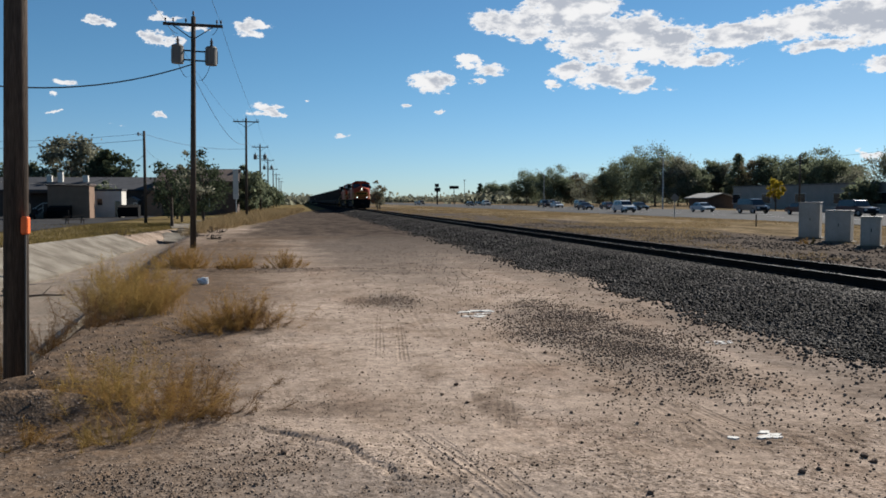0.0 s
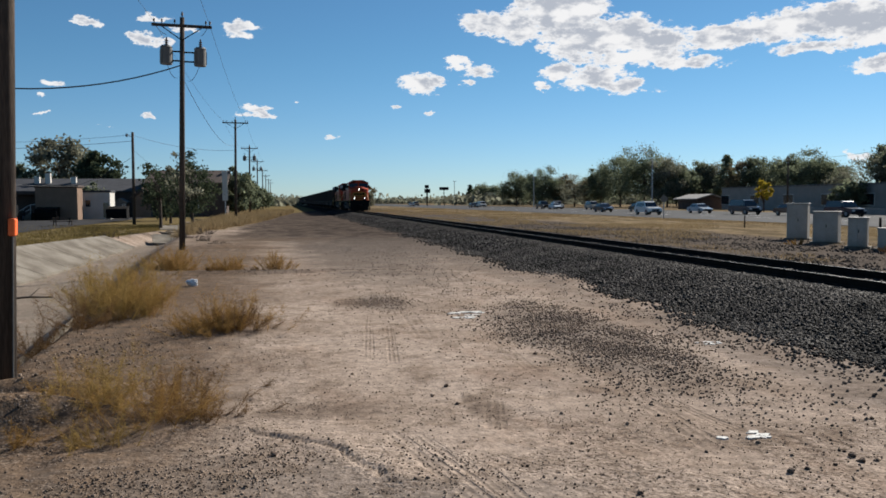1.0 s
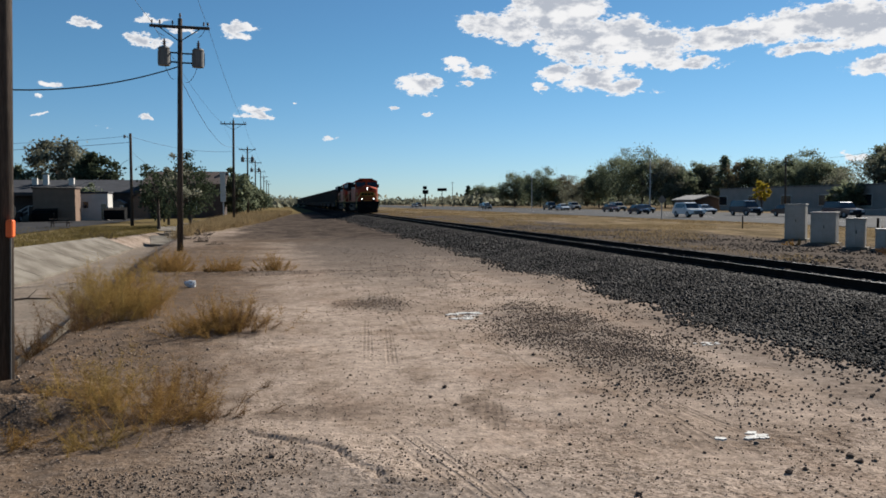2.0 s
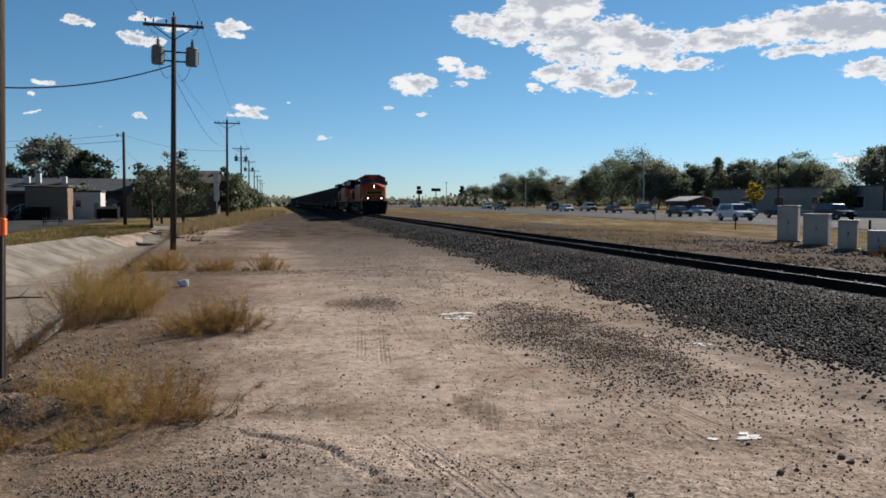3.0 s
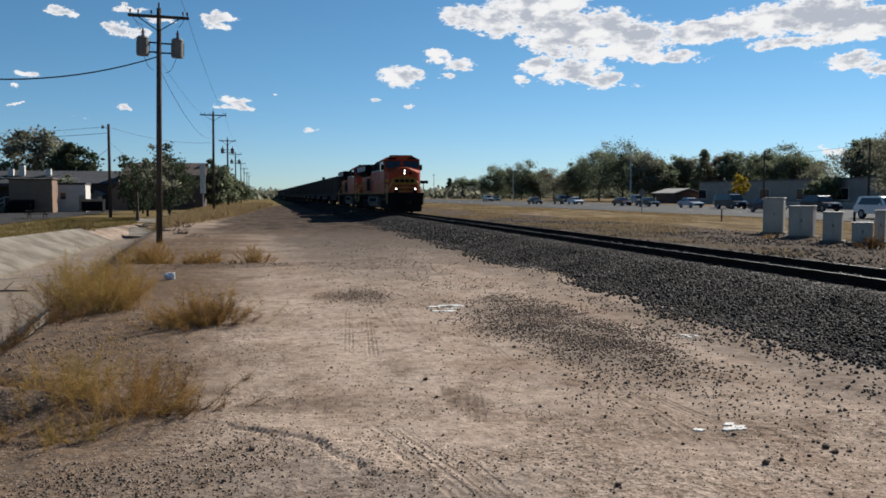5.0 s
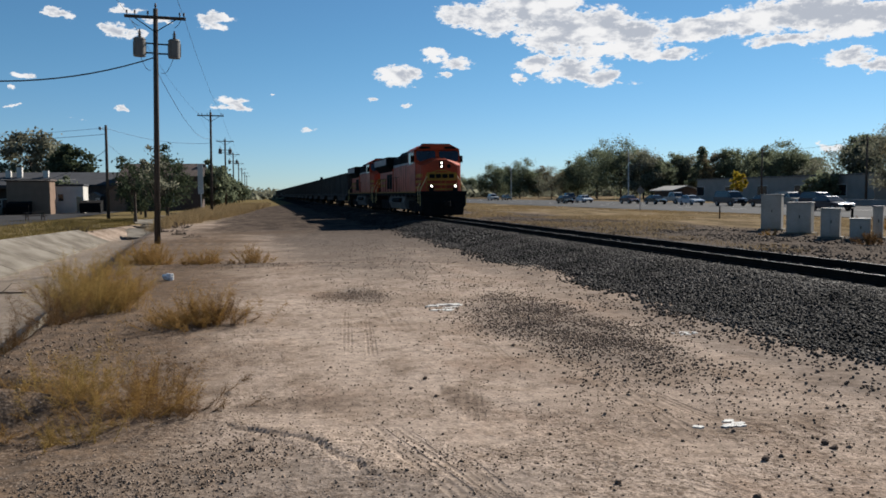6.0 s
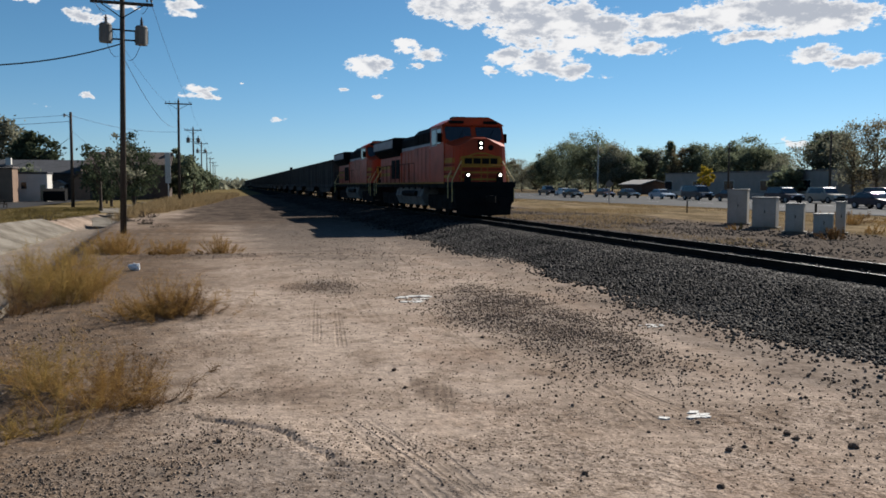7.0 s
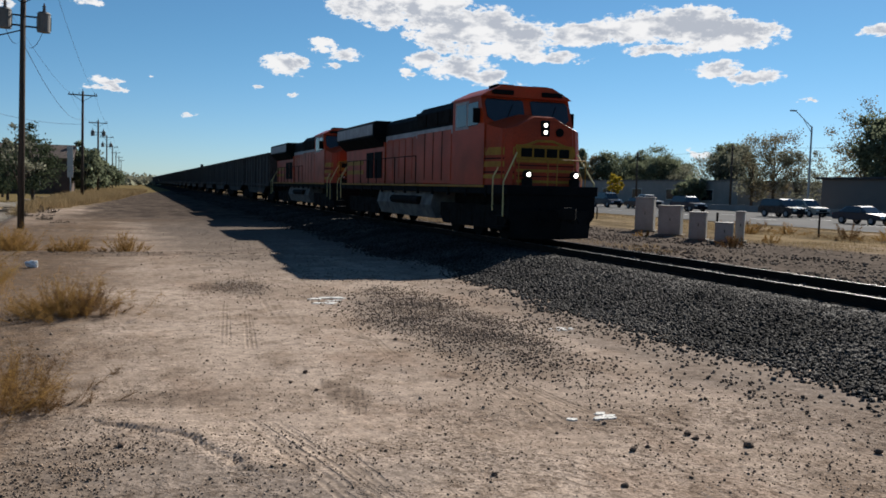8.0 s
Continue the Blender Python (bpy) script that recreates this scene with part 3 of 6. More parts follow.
def stones(name, pts, sizes, mat, label, category="stones", seed=1):
    """Loose angular stones: eight-cornered lumps, each turned and squeezed at random, as one mesh."""
    r = np.random.RandomState(seed)
    n = len(pts)
    corner = np.array([[i, j, k] for i in (-1, 1) for j in (-1, 1) for k in (-1, 1)], float) * 0.5
    v = corner[None] * r.uniform(0.55, 1.15, (n, 1, 3)) * (1 + r.uniform(-0.32, 0.32, (n, 8, 3)))
    q = r.normal(size=(n, 4))
    q /= np.linalg.norm(q, axis=1)[:, None]
    w, x, y, z = q.T
    R = np.stack([1 - 2 * (y * y + z * z), 2 * (x * y - z * w), 2 * (x * z + y * w), 2 * (x * y + z * w), 1 - 2 * (x * x + z * z), 2 * (y * z - x * w),
                  2 * (x * z - y * w), 2 * (y * z + x * w), 1 - 2 * (x * x + y * y)], -1).reshape(n, 3, 3)
    v = np.einsum("nij,nkj->nki", R, v * np.asarray(sizes)[:, None, None]) + np.asarray(pts)[:, None, :]
    quad = np.array([[0, 1, 3, 2], [4, 6, 7, 5], [0, 4, 5, 1], [2, 3, 7, 6], [0, 2, 6, 4], [1, 5, 7, 3]])
    f = (quad[None] + 8 * np.arange(n)[:, None, None]).reshape(-1)
    me = bpy.data.meshes.new(name)
    me.vertices.add(8 * n)
    me.vertices.foreach_set("co", v.reshape(-1).astype(np.float32))
    me.loops.add(24 * n)
    me.loops.foreach_set("vertex_index", f.astype(np.int32))
    me.polygons.add(6 * n)
    me.polygons.foreach_set("loop_start", np.arange(0, 24 * n, 4, dtype=np.int32))
    me.update(calc_edges=True)
    me.validate()
    me.materials.append(mat)
    return tagged(new(name, me), label, category, kind="stuff")


def bed_z(x):
    return float(np.interp(x, [7.5, 9.5, 9.9, 13.0, 13.4, 15.4], [-0.04, 0.34, 0.375, 0.375, 0.34, -0.04]))


def scatter_ballast():
    r = np.random.RandomState(5)
    P, S = [], []
    for y0, y1, n, s0, s1 in ((2.5, 14, 56000, 0.018, 0.058), (14, 32, 40000, 0.03, 0.065), (32, 80, 22000, 0.045, 0.085), (80, 160, 8000, 0.07, 0.12)):
        xs = 6.3 + 4.2 * r.beta(1.7, 1.15, n)
        ys = r.uniform(y0, y1, n)
        for x, y, u in zip(xs, ys, r.uniform(0, 1, n)):
            edge = 7.5 + 0.9 * noise.noise((x * 0.6, y * 0.35, 4)) + 0.35 * noise.noise((x * 2, y * 1.6, 9))
            if x < edge - 0.9 * (1 - u) ** 3:
                continue
            if abs(x - 10.7) < 0.08:
                continue
            s = s0 + (s1 - s0) * r.beta(1.3, 2.2)
            P.append((x, y, max(bed_z(x), ground_z(x, y) if y < 20 else 0) + s * 0.18))
            S.append(s)
    n = 5000
    for x, y in zip(r.uniform(10.85, 15.2, n), 3 + 70 * r.beta(1, 1.8, n)):
        if abs(x - 12.2) > 0.1:
            P.append((x, y, bed_z(x) + 0.015)), S.append(r.uniform(0.05, 0.1))
    stones("ballast_stones", P, S, M_BALLAST, "loose angular dark grey ballast stones beside the rails", "ballast", 3)


scatter_ballast()


def scatter_gravel():
    r = np.random.RandomState(8)
    P, S = [], []

    def cloud(n, cx, cy, rx, ry, s0, s1):
        k = 0
        while k < n:
            x, y = cx + rx * r.normal() * 0.5, cy + ry * r.normal() * 0.5
            k += 1
            if y < 2.5 or x > 7.4 or x < -3.4 or noise.noise((x * 1.1, y * 0.8, 21)) + 0.4 * noise.noise((x * 3, y * 3, 2)) < r.uniform(-0.6, 0.3):
                continue
            s = 0.6 * (s0 + (s1 - s0) * r.beta(1, 3.5))
            P.append((x, y, ground_z(x, y) + s * 0.2)), S.append(s)

    cloud(16000, 4.6, 12.0, 1.3, 4.6, 0.018, 0.06)
    cloud(1500, 6.6, 10, 0.9, 7.0, 0.03, 0.08)
    cloud(1200, 5.2, 5.0, 1.8, 1.2, 0.01, 0.04)
    cloud(1600, 1.95, 16.8, 0.7, 1.6, 0.015, 0.05)
    cloud(5200, -0.7, 6.0, 2.2, 1.2, 0.01, 0.045)
    cloud(1300, -2.6, 11.6, 1.3, 4.0, 0.02, 0.07)
    cloud(6500, 1.8, 6.6, 4.5, 3.0, 0.008, 0.03)
    cloud(3200, 1.0, 12, 4.5, 7, 0.012, 0.035)
    cloud(3000, 4.5, 25, 3.5, 18, 0.025, 0.07)
    cloud(900, -0.5, 24.5, 5, 1.3, 0.02, 0.06)
    stones("gravel", P, S, M_GRAVEL, "scattered small grey and brown gravel stones on dirt", "gravel", 4)
    P, S = [], []
    n = 12000
    for x, y in zip(15.2 + 11 * r.beta(1, 1.4, n), 8 + 70 * r.beta(1, 1.5, n)):
        if noise.noise((x * 0.5, y * 0.3, 13)) > r.uniform(-0.5, 0.35):
            P.append((x, y, bed_z(x) if x < 15.4 else 0.01)), S.append(r.uniform(0.03, 0.085))
    stones("trackside_gravel", P, S, M_FARGRAVEL, "grey brown gravel scattered between track and grass", "gravel", 6)


scatter_gravel()


def make_rock(x, y, s, seed, name="rock", mat=None, label="dark brown fist-sized rock lying on sandy dirt", category="rock", flat=0.7):
    r = random.Random(seed)
    bm = B()
    bmesh.ops.create_icosphere(bm, subdivisions=2, radius=0.5)
    for v in bm.verts:
        k = 1 + 0.5 * noise.noise(v.co * 2.2 + Vector((seed * 3.1, 0, 0))) + 0.2 * noise.noise(v.co * 6)
        v.co = Vector((v.co.x * k * s, v.co.y * k * s * r.uniform(0.97, 1.03), v.co.z * k * s * flat))
    o = part(name, bm, mat or M_ROCK)
    o.matrix_basis = pose(x, y, ground_z(x, y) + s * flat * 0.36, 0, 0, r.uniform(0, 360))
    return tagged(o, label, category, "loose rocks" if name == "rock" else "")


for i, (x, y, s) in enumerate(((4.58, 5.86, 0.066), (4.56, 5.72, 0.055), (3.80, 5.54, 0.060), (3.99, 5.61, 0.040), (4.87, 5.42, 0.075), (1.78, 8.96, 0.050), (1.54, 8.53, 0.045), (3.72, 8.61, 0.050), (5.81, 4.95, 0.075), (-0.11, 6.70, 0.060), (2.45, 5.31, 0.045), (3.32, 10.53, 0.045), (3.26, 4.84, 0.050), (1.74, 8.18, 0.040))):
    make_rock(x, y, s, i + 1)


def pale_patch(x, y, w, d, seed):
    """Pale broken litter pressed into the dirt: a few torn flat scraps."""
    r = random.Random(seed)
    t = thing("pale_litter", pose(x, y, ground_z(x, y)), "flat whitish broken litter pressed into the dirt", "litter", "pale litter on the dirt")
    for k in range(9):
        cx, cy, s = r.uniform(-0.5, 0.5) * w, r.uniform(-0.5, 0.5) * d, r.uniform(0.12, 0.34) * math.sqrt(w * d)
        n = 11
        ring = [(cx + s * 0.9 * math.cos(2 * math.pi * i / n) * r.uniform(0.4, 1), cy + s * 0.6 * math.sin(2 * math.pi * i / n) * r.uniform(0.4, 1)) for i in range(n)]
        bm = B()
        prism(bm, ring, "z", -0.02, 0.007 + 0.004 * r.random())
        part("scrap", bm, M_PALE, t)


for i, (x, y, w, d) in enumerate(((3.31, 14.4, 0.6, 0.9), (6.08, 10.75, 0.4, 0.4), (3.94, 6.52, 0.6, 0.2))):
    pale_patch(x, y, w, d, i + 1)


# ---- paved surfaces ----
sheet("road", [42.5, 50, 58, 66, 74], [-100, 0, 60, 120, 180, 260, 400, 900], lambda x, y: 0.05, M_ASPHALT, "wide grey asphalt road beside the railway", "road")
for x in (52.0, 58.3, 64.5):
    for y in range(20, 260, 12):
        bm = B()
        box(bm, (x - 0.07, y, 0.054), (x + 0.07, y + 3.2, 0.06))
        tagged(part("lane_mark", bm, M_WHITE), "worn white painted lane dash on asphalt", "lane mark", "lane marks", "structure")
sheet("yard", [-75, -60, -45, -30, -18], [60, 80, 100, 120, 160], lambda x, y: 0.06, M_YARD, "grey asphalt yard behind low buildings", "yard")


# ---- concrete channel lining ----
def make_lining():
    t = tagged(new("channel_lining"), "stained pale concrete slabs lining the drainage channel bank", "concrete lining", kind="structure")
    y = 6.0
    while y < 48.5:
        y1 = y + 3.0 - 0.03
        d = max(0.3, lerp((y + y1) / 2, DEPTH))
        bm = B()
        a0, a1, w = lerp(y, FAR_TOP), lerp(y1, FAR_TOP), 2.3 * d
        top = [Vector((a0 - 0.25, y, 0.17)), Vector((a1 - 0.25, y1, 0.17)), Vector((a1 + w, y1, -d + 0.12)), Vector((a0 + w, y, -d + 0.12))]
        vs = [bm.verts.new(p) for p in top] + [bm.verts.new(p - Vector((0, 0, 0.22))) for p in top]
        for q in ((0, 1, 2, 3), (7, 6, 5, 4), (0, 4, 5, 1), (1, 5, 6, 2), (2, 6, 7, 3), (3, 7, 4, 0)):
            bm.faces.new([vs[i] for i in q])
        part("slab", bm, M_CONCRETE, t)
        y += 3.0
    y = 9.0
    while y < 20:
        bm = B()
        a0, a1 = lerp(y, NEAR_LIP), lerp(y + 2.4, NEAR_LIP)
        dz = random.uniform(-0.05, 0.03)
        v = [bm.verts.new(p) for p in ((a0 - 1.55, y, -0.92 + dz), (a1 - 1.55, y + 2.4, -0.92 + dz), (a1 - 0.75, y + 2.4, -0.40 + dz), (a0 - 0.75, y, -0.40 + dz),
                                       (a0 - 1.55, y, -1.1), (a1 - 1.55, y + 2.4, -1.1), (a1 - 0.75, y + 2.4, -0.58), (a0 - 0.75, y, -0.58))]
        for q in ((0, 1, 2, 3), (7, 6, 5, 4), (0, 4, 5, 1), (1, 5, 6, 2), (2, 6, 7, 3), (3, 7, 4, 0)):
            bm.faces.new([v[i] for i in q])
        part("slab", bm, M_CONCRETE, t)
        y += 2.45


make_lining()


def broken_slab(x, y, w, d, tilt, turn):
    bm = B()
    prism(bm, [(-w / 2, -d / 2), (w / 2, -d / 2 * 0.7), (w / 2 * 0.8, d / 2), (-w / 2 * 0.9, d / 2 * 0.8)], "z", -0.07, 0.07)
    o = part("broken_slab", bm, M_CONCRETE)
    o.matrix_basis = pose(x, y, ground_z(x, y) + 0.1, tilt, 6, turn)
    tagged(o, "broken tilted concrete slab lying in the channel", "concrete slab", "broken slabs")


rubble = random.Random(61)
for q in [(-7.4, 54.5, 1.7, 2.4, 9, 12), (-8.3, 57.5, 1.3, 1.8, 14, -15), (-5.3, 16.6, 0.5, 0.6, 30, 30), (-9.5, 30, 0.9, 0.3, 25, 70)] + \
        [(-8.3 + 0.012 * (y - 62) + rubble.uniform(-0.9, 0.9), y, rubble.uniform(0.7, 1.7), rubble.uniform(0.8, 2.2), rubble.uniform(-16, 20), rubble.uniform(-50, 50)) for y in np.arange(62, 108, 2.2)]:
    broken_slab(*q)


# ---- poles, wires, cabinets ----
def wire(pts, r, parent, name="wire", mat=None, n=14):
    """A cable hung between given points; each span is (start, end, sag)."""
    for a, b, sag in pts:
        bm = B()
        a, b = Vector(a), Vector(b)
        q = [a.lerp(b, i / n) - Vector((0, 0, sag * 4 * (i / n) * (1 - i / n))) for i in range(n + 1)]
        way = (b - a).normalized()
        side = way.cross(Vector((0, 0, 1))).normalized() if abs(way.z) < 0.95 else Vector((1, 0, 0))
        up = side.cross(way)
        rings = [[bm.verts.new(p + (side * math.cos(k * 1.2566) + up * math.sin(k * 1.2566)) * r) for k in range(5)] for p in q]
        for u, v in zip(rings, rings[1:]):
            for k in range(5):
                bm.faces.new((u[k], u[(k + 1) % 5], v[(k + 1) % 5], v[k]))
        bm.faces.new(rings[0]), bm.faces.new(rings[-1][::-1])
        part(name, bm, mat or M_WIRE, parent)


def transformer(t, x, z):
    s = 1 if x > 0 else -1
    bm = B()
    tube(bm, (x, 0, z - 0.42), (x, 0, z + 0.3), 0.25, 0.25, 18)
    tube(bm, (x, 0, z + 0.3), (x, 0, z + 0.38), 0.27, 0.2, 18)
    for k in range(5):
        tube(bm, (x + 0.26 * math.cos(k), 0.26 * math.sin(k), z - 0.35), (x + 0.26 * math.cos(k), 0.26 * math.sin(k), z + 0.2), 0.018, 0.018, 5)
    can = part("transformer", bm, M_TRANS, t, "grey cylindrical transformer can")
    bm = B()
    tube(bm, (x, 0.05, z + 0.36), (x, 0.05, z + 0.75), 0.05, 0.03, 8)
    for k in range(3):
        tube(bm, (x, 0.05, z + 0.44 + 0.08 * k), (x, 0.05, z + 0.47 + 0.08 * k), 0.075, 0.075, 8)
    part("bushing", bm, M_CERAMIC, can, "brown ribbed bushing")
    for dz in (-0.25, 0.15):
        bm = B()
        tube(bm, (s * 0.1, 0, z + dz), (x - s * 0.24, 0, z + dz), 0.035, 0.035, 6)
        part("bracket", bm, M_GRIME, can)


def make_pole(x, y, h, lean=0.0, arm=2.4, r=0.13, cans=(), label="", turn=0):
    t = thing("utility_pole", pose(x, y, ground_z(x, y), 0, lean, turn), label or "weathered dark wooden utility pole with a crossarm", "utility pole", "utility poles")
    bm = B()
    tube(bm, (0, 0, -0.4), (0, 0, h), r, r * 0.72, 14)
    part("pole", bm, M_WOODPOLE, t, smooth=True)
    if arm:
        z = h - 0.38
        bm = B()
        box(bm, (-arm / 2, -0.16, z - 0.06), (arm / 2, -0.04, z + 0.06), 0.01)
        part("crossarm", bm, M_WOODPOLE, t)
        for s in (-1, 1):
            bm = B()
            tube(bm, (s * arm * 0.33, -0.1, z - 0.06), (0, -0.1, z - 0.62), 0.022, 0.022, 6)
            part("brace", bm, M_GRIME, t)
        for k in (-0.46, -0.33, -0.12, 0.4, 0.47):
            bm = B()
            tube(bm, (k * arm, -0.1, z + 0.06), (k * arm, -0.1, z + 0.16), 0.018, 0.018, 6)
            tube(bm, (k * arm, -0.1, z + 0.14), (k * arm, -0.1, z + 0.2), 0.05, 0.035, 8)
            tube(bm, (k * arm, -0.1, z + 0.2), (k * arm, -0.1, z + 0.26), 0.04, 0.03, 8)
            part("insulator", bm, M_CERAMIC, t)
        bm = B()
        tube(bm, (0, 0, h), (0, 0, h + 0.12), 0.03, 0.03, 6)
        tube(bm, (0, 0, h + 0.1), (0, 0, h + 0.24), 0.055, 0.03, 8)
        part("insulator", bm, M_CERAMIC, t)
    for cx, cz in cans:
        transformer(t, cx, cz)
    return t


near_pole = make_pole(-3.09, 9.75, 9.6, 1.8, 0, 0.135, label="near weathered wooden pole with an orange marker box")
bm = B()
box(bm, (0.09, -0.15, 1.75), (0.165, -0.05, 1.94), 0.012)
part("marker_box", bm, M_MARK, near_pole, "bright orange plastic marker box")
bm = B()
tube(bm, (0.13, -0.1, -0.2), (0.13, -0.1, 1.75), 0.009, 0.009, 8)
part("conduit", bm, M_TRANS, near_pole, "thin grey conduit")
pole_1 = make_pole(-4.4, 37.4, 10.1, 1.3, 2.5, 0.135, ((-0.66, 8.48), (0.76, 8.46)), "tall wooden utility pole with two grey transformers")
for a, b, sag in (((-0.66, 0, 8.2), (-0.1, 0, 7.6), 0.35), ((0.76, 0, 8.18), (0.1, 0, 7.5), 0.4), ((-1.15, -0.1, 9.8), (-0.66, 0.05, 9.35), 0.1), ((1.1, -0.1, 9.8), (0.76, 0.05, 9.35), 0.1)):
    wire([(a, b, sag)], 0.012, pole_1, "drop_lead", n=8)
pole_2 = make_pole(-5.0, 89.9, 10.85, 0.8, 2.7, 0.15)
pole_3 = make_pole(-13.95, 81.9, 8.75, 0.4, 0, 0.16, label="plain wooden service pole beside the channel")
bm = B()
tube(bm, (-0.1, 0, 8.3), (-0.5, 0, 8.5), 0.03, 0.03, 6)
box(bm, (-0.62, -0.1, 8.3), (-0.42, 0.1, 8.6), 0.02)
part("yard_lamp", bm, M_STEEL, pole_3, "small grey lamp on a bracket")
far_line = []
for x, y, h, c in ((-5.2, 133, 10.9, 1), (-5.3, 176, 10.9, 1), (-5.4, 224, 10.8, 0), (-5.5, 270, 10.8, 0), (-5.5, 320, 10.8, 0), (-5.5, 370, 10.8, 0)):
    far_line.append(make_pole(x, y, h, 0.5, 2.6, 0.16, ((-0.75, 9.0), (0.75, 9.0)) if c else ()))

lines = thing("overhead_lines", pose(0, 0, 0), "thin dark overhead cables strung between the wooden poles", "overhead cable")
line_at = [(-3.15 + 0.3, 9.75, 9.5), (-4.2, 37.3, 9.9), (-4.85, 89.8, 10.6), (-5.1, 133, 10.6), (-5.2, 176, 10.6), (-5.3, 224, 10.5), (-5.4, 270, 10.5)]
for dx in (-1.15, 1.15):
    wire([((a[0] + dx, a[1], a[2]), (b[0] + dx, b[1], b[2]), 0.5) for a, b in zip(line_at[1:], line_at[2:])], 0.008, lines)
    wire([((line_at[1][0] + dx, 37.3, 9.9), (line_at[1][0] + dx + 1.2, -14, 10.0), 0.6)], 0.008, lines)
wire([((-4.25, 37.4, 8.05), (-18.5, 30.5, 8.5), 1.75)], 0.03, lines, "service_cable", n=24)
wire([((-4.25, 37.4, 7.6), (-4.9, 89.9, 8.2), 1.1)], 0.012, lines)
wire([((-14.0, 81.9, 8.5), (-40, 70, 7.5), 0.8), ((-14.0, 81.9, 8.5), (-4.9, 89.9, 7.6), 0.5)], 0.014, lines)
wire([((-14.0, 81.9, 7.9), (-44, 66, 6.0), 0.6), ((-14.0, 81.9, 6.4), (-24.5, 104, 4.1), 0.4)], 0.02, lines)
wire([((-14.0, 81.9, 7.2), (-15, 122, 5.2), 0.3)], 0.012, lines)
wire([((-40, 60, 6.3), (-22, 108, 4.2), 1.0)], 0.02, lines)


def make_cabinet(x, y, w, d, h, turn, lid=True):
    t = thing("utility_cabinet", pose(x, y, 0, 0, 0, turn), "pale grey painted steel trackside cabinet with a flat lid", "utility cabinet", "trackside cabinets")
    bm = B()
    box(bm, (-w / 2 - 0.12, -d / 2 - 0.12, -0.1), (w / 2 + 0.12, d / 2 + 0.12, 0.08), 0.01)
    part("pad", bm, M_CONCRETE, t, "concrete footing pad")
    bm = B()
    box(bm, (-w / 2, -d / 2, 0.08), (w / 2, d / 2, h - 0.06), 0.02)
    part("body", bm, M_CABINET, t)
    bm = B()
    box(bm, (-w / 2 - 0.03, -d / 2 - 0.03, h - 0.06), (w / 2 + 0.03, d / 2 + 0.03, h), 0.012)
    part("lid", bm, M_CABINET, t)
    bm = B()
    box(bm, (-w / 2 + 0.06, -d / 2 - 0.018, 0.16), (-0.01, -d / 2 - 0.002, h - 0.14), 0.004)
    box(bm, (0.01, -d / 2 - 0.018, 0.16), (w / 2 - 0.06, -d / 2 - 0.002, h - 0.14), 0.004)
    door = part("door", bm, M_CABINET, t)
    bm = B()
    box(bm, (0.03, -d / 2 - 0.05, h * 0.5), (0.06, -d / 2 - 0.018, h * 0.5 + 0.14), 0.005)
    part("handle", bm, M_GRIME, door)


for q in ((26.4, 38.3, 1.0, 0.9, 1.89, -42), (25.3, 34.5, 1.1, 0.85, 1.52, -46), (24.1, 30.8, 0.75, 0.6, 1.31, -44), (24.25, 29.2, 0.75, 0.5, 0.91, -44), (25.45, 29.6, 0.38, 0.36, 1.4, -46)):
    make_cabinet(*q)


def make_post(name, x, y, h, r, mat, label, category, head=None, col=None):
    t = thing(name, pose(x, y, 0), label, category)
    bm = B()
    tube(bm, (0, 0, -0.3), (0, 0, h), r, r, 8)
    part("post", bm, mat, t)
    if head == "diamond":
        bm = B()
        prism(bm, [(-0.5, h + 0.1), (0, h - 0.4), (0.5, h + 0.1), (0, h + 0.6)], "y", -0.08, -0.06)
        part("panel", bm, M_TRANS, t, "plain grey back of a diamond panel")
    return t


make_post("road_sign", 40.8, 83.0, 2.1, 0.06, M_STEEL, "grey diamond road sign seen from behind on a post", "road sign", "diamond")
make_post("fence_post", 24.75, 30.3, 1.3, 0.05, M_GRIME, "short dark steel marker post beside the cabinets", "post")
make_post("fence_post", 33.5, 33.0, 1.3, 0.05, M_GRIME, "short dark steel marker post in dry grass", "post")
make_post("fence_post", 33.8, 55.5, 0.9, 0.05, M_GRIME, "short dark steel marker post in dry grass", "post")


def street_lamp(x, y, h, arm, turn):
    t = thing("street_lamp", pose(x, y, 0, 0, 0, turn), "tall grey steel street lamp with a raked arm", "street lamp", "street lamps")
    bm = B()
    tube(bm, (0, 0, 0), (0, 0, h - 1.6), 0.14, 0.09, 10)
    part("mast", bm, M_STEEL, t)
    bm = B()
    tube(bm, (0, 0, h - 1.7), (-arm, 0, h), 0.05, 0.04, 8)
    tube(bm, (0, 0, h - 2.3), (-arm * 0.55, 0, h - 0.8), 0.035, 0.03, 8)
    part("arm", bm, M_STEEL, t)
    bm = B()
    box(bm, (-arm - 0.75, -0.16, h - 0.06), (-arm + 0.05, 0.16, h + 0.08), 0.03)
    part("lamp_head", bm, M_STEEL, t)


street_lamp(71, 149.5, 11.7, 2.0, 0)
street_lamp(71, 71.8, 11.6, 2.4, 0)
street_lamp(71, 226.6, 10.7, 2.0, 0)
for x, y, h in ((82, 122, 9.1), (80, 95.4, 9.3), (92, 438, 13)):
    make_pole(x, y, h, 0, 2.6, 0.17, turn=40, label="distant wooden utility pole beyond the road")
wire([((80, 95.4, 8.9), (104, 46, 9.4), 0.5), ((80, 95.4, 8.9), (82, 122, 8.7), 0.4), ((82, 122, 8.7), (92, 200, 9.0), 0.6)], 0.02, lines)


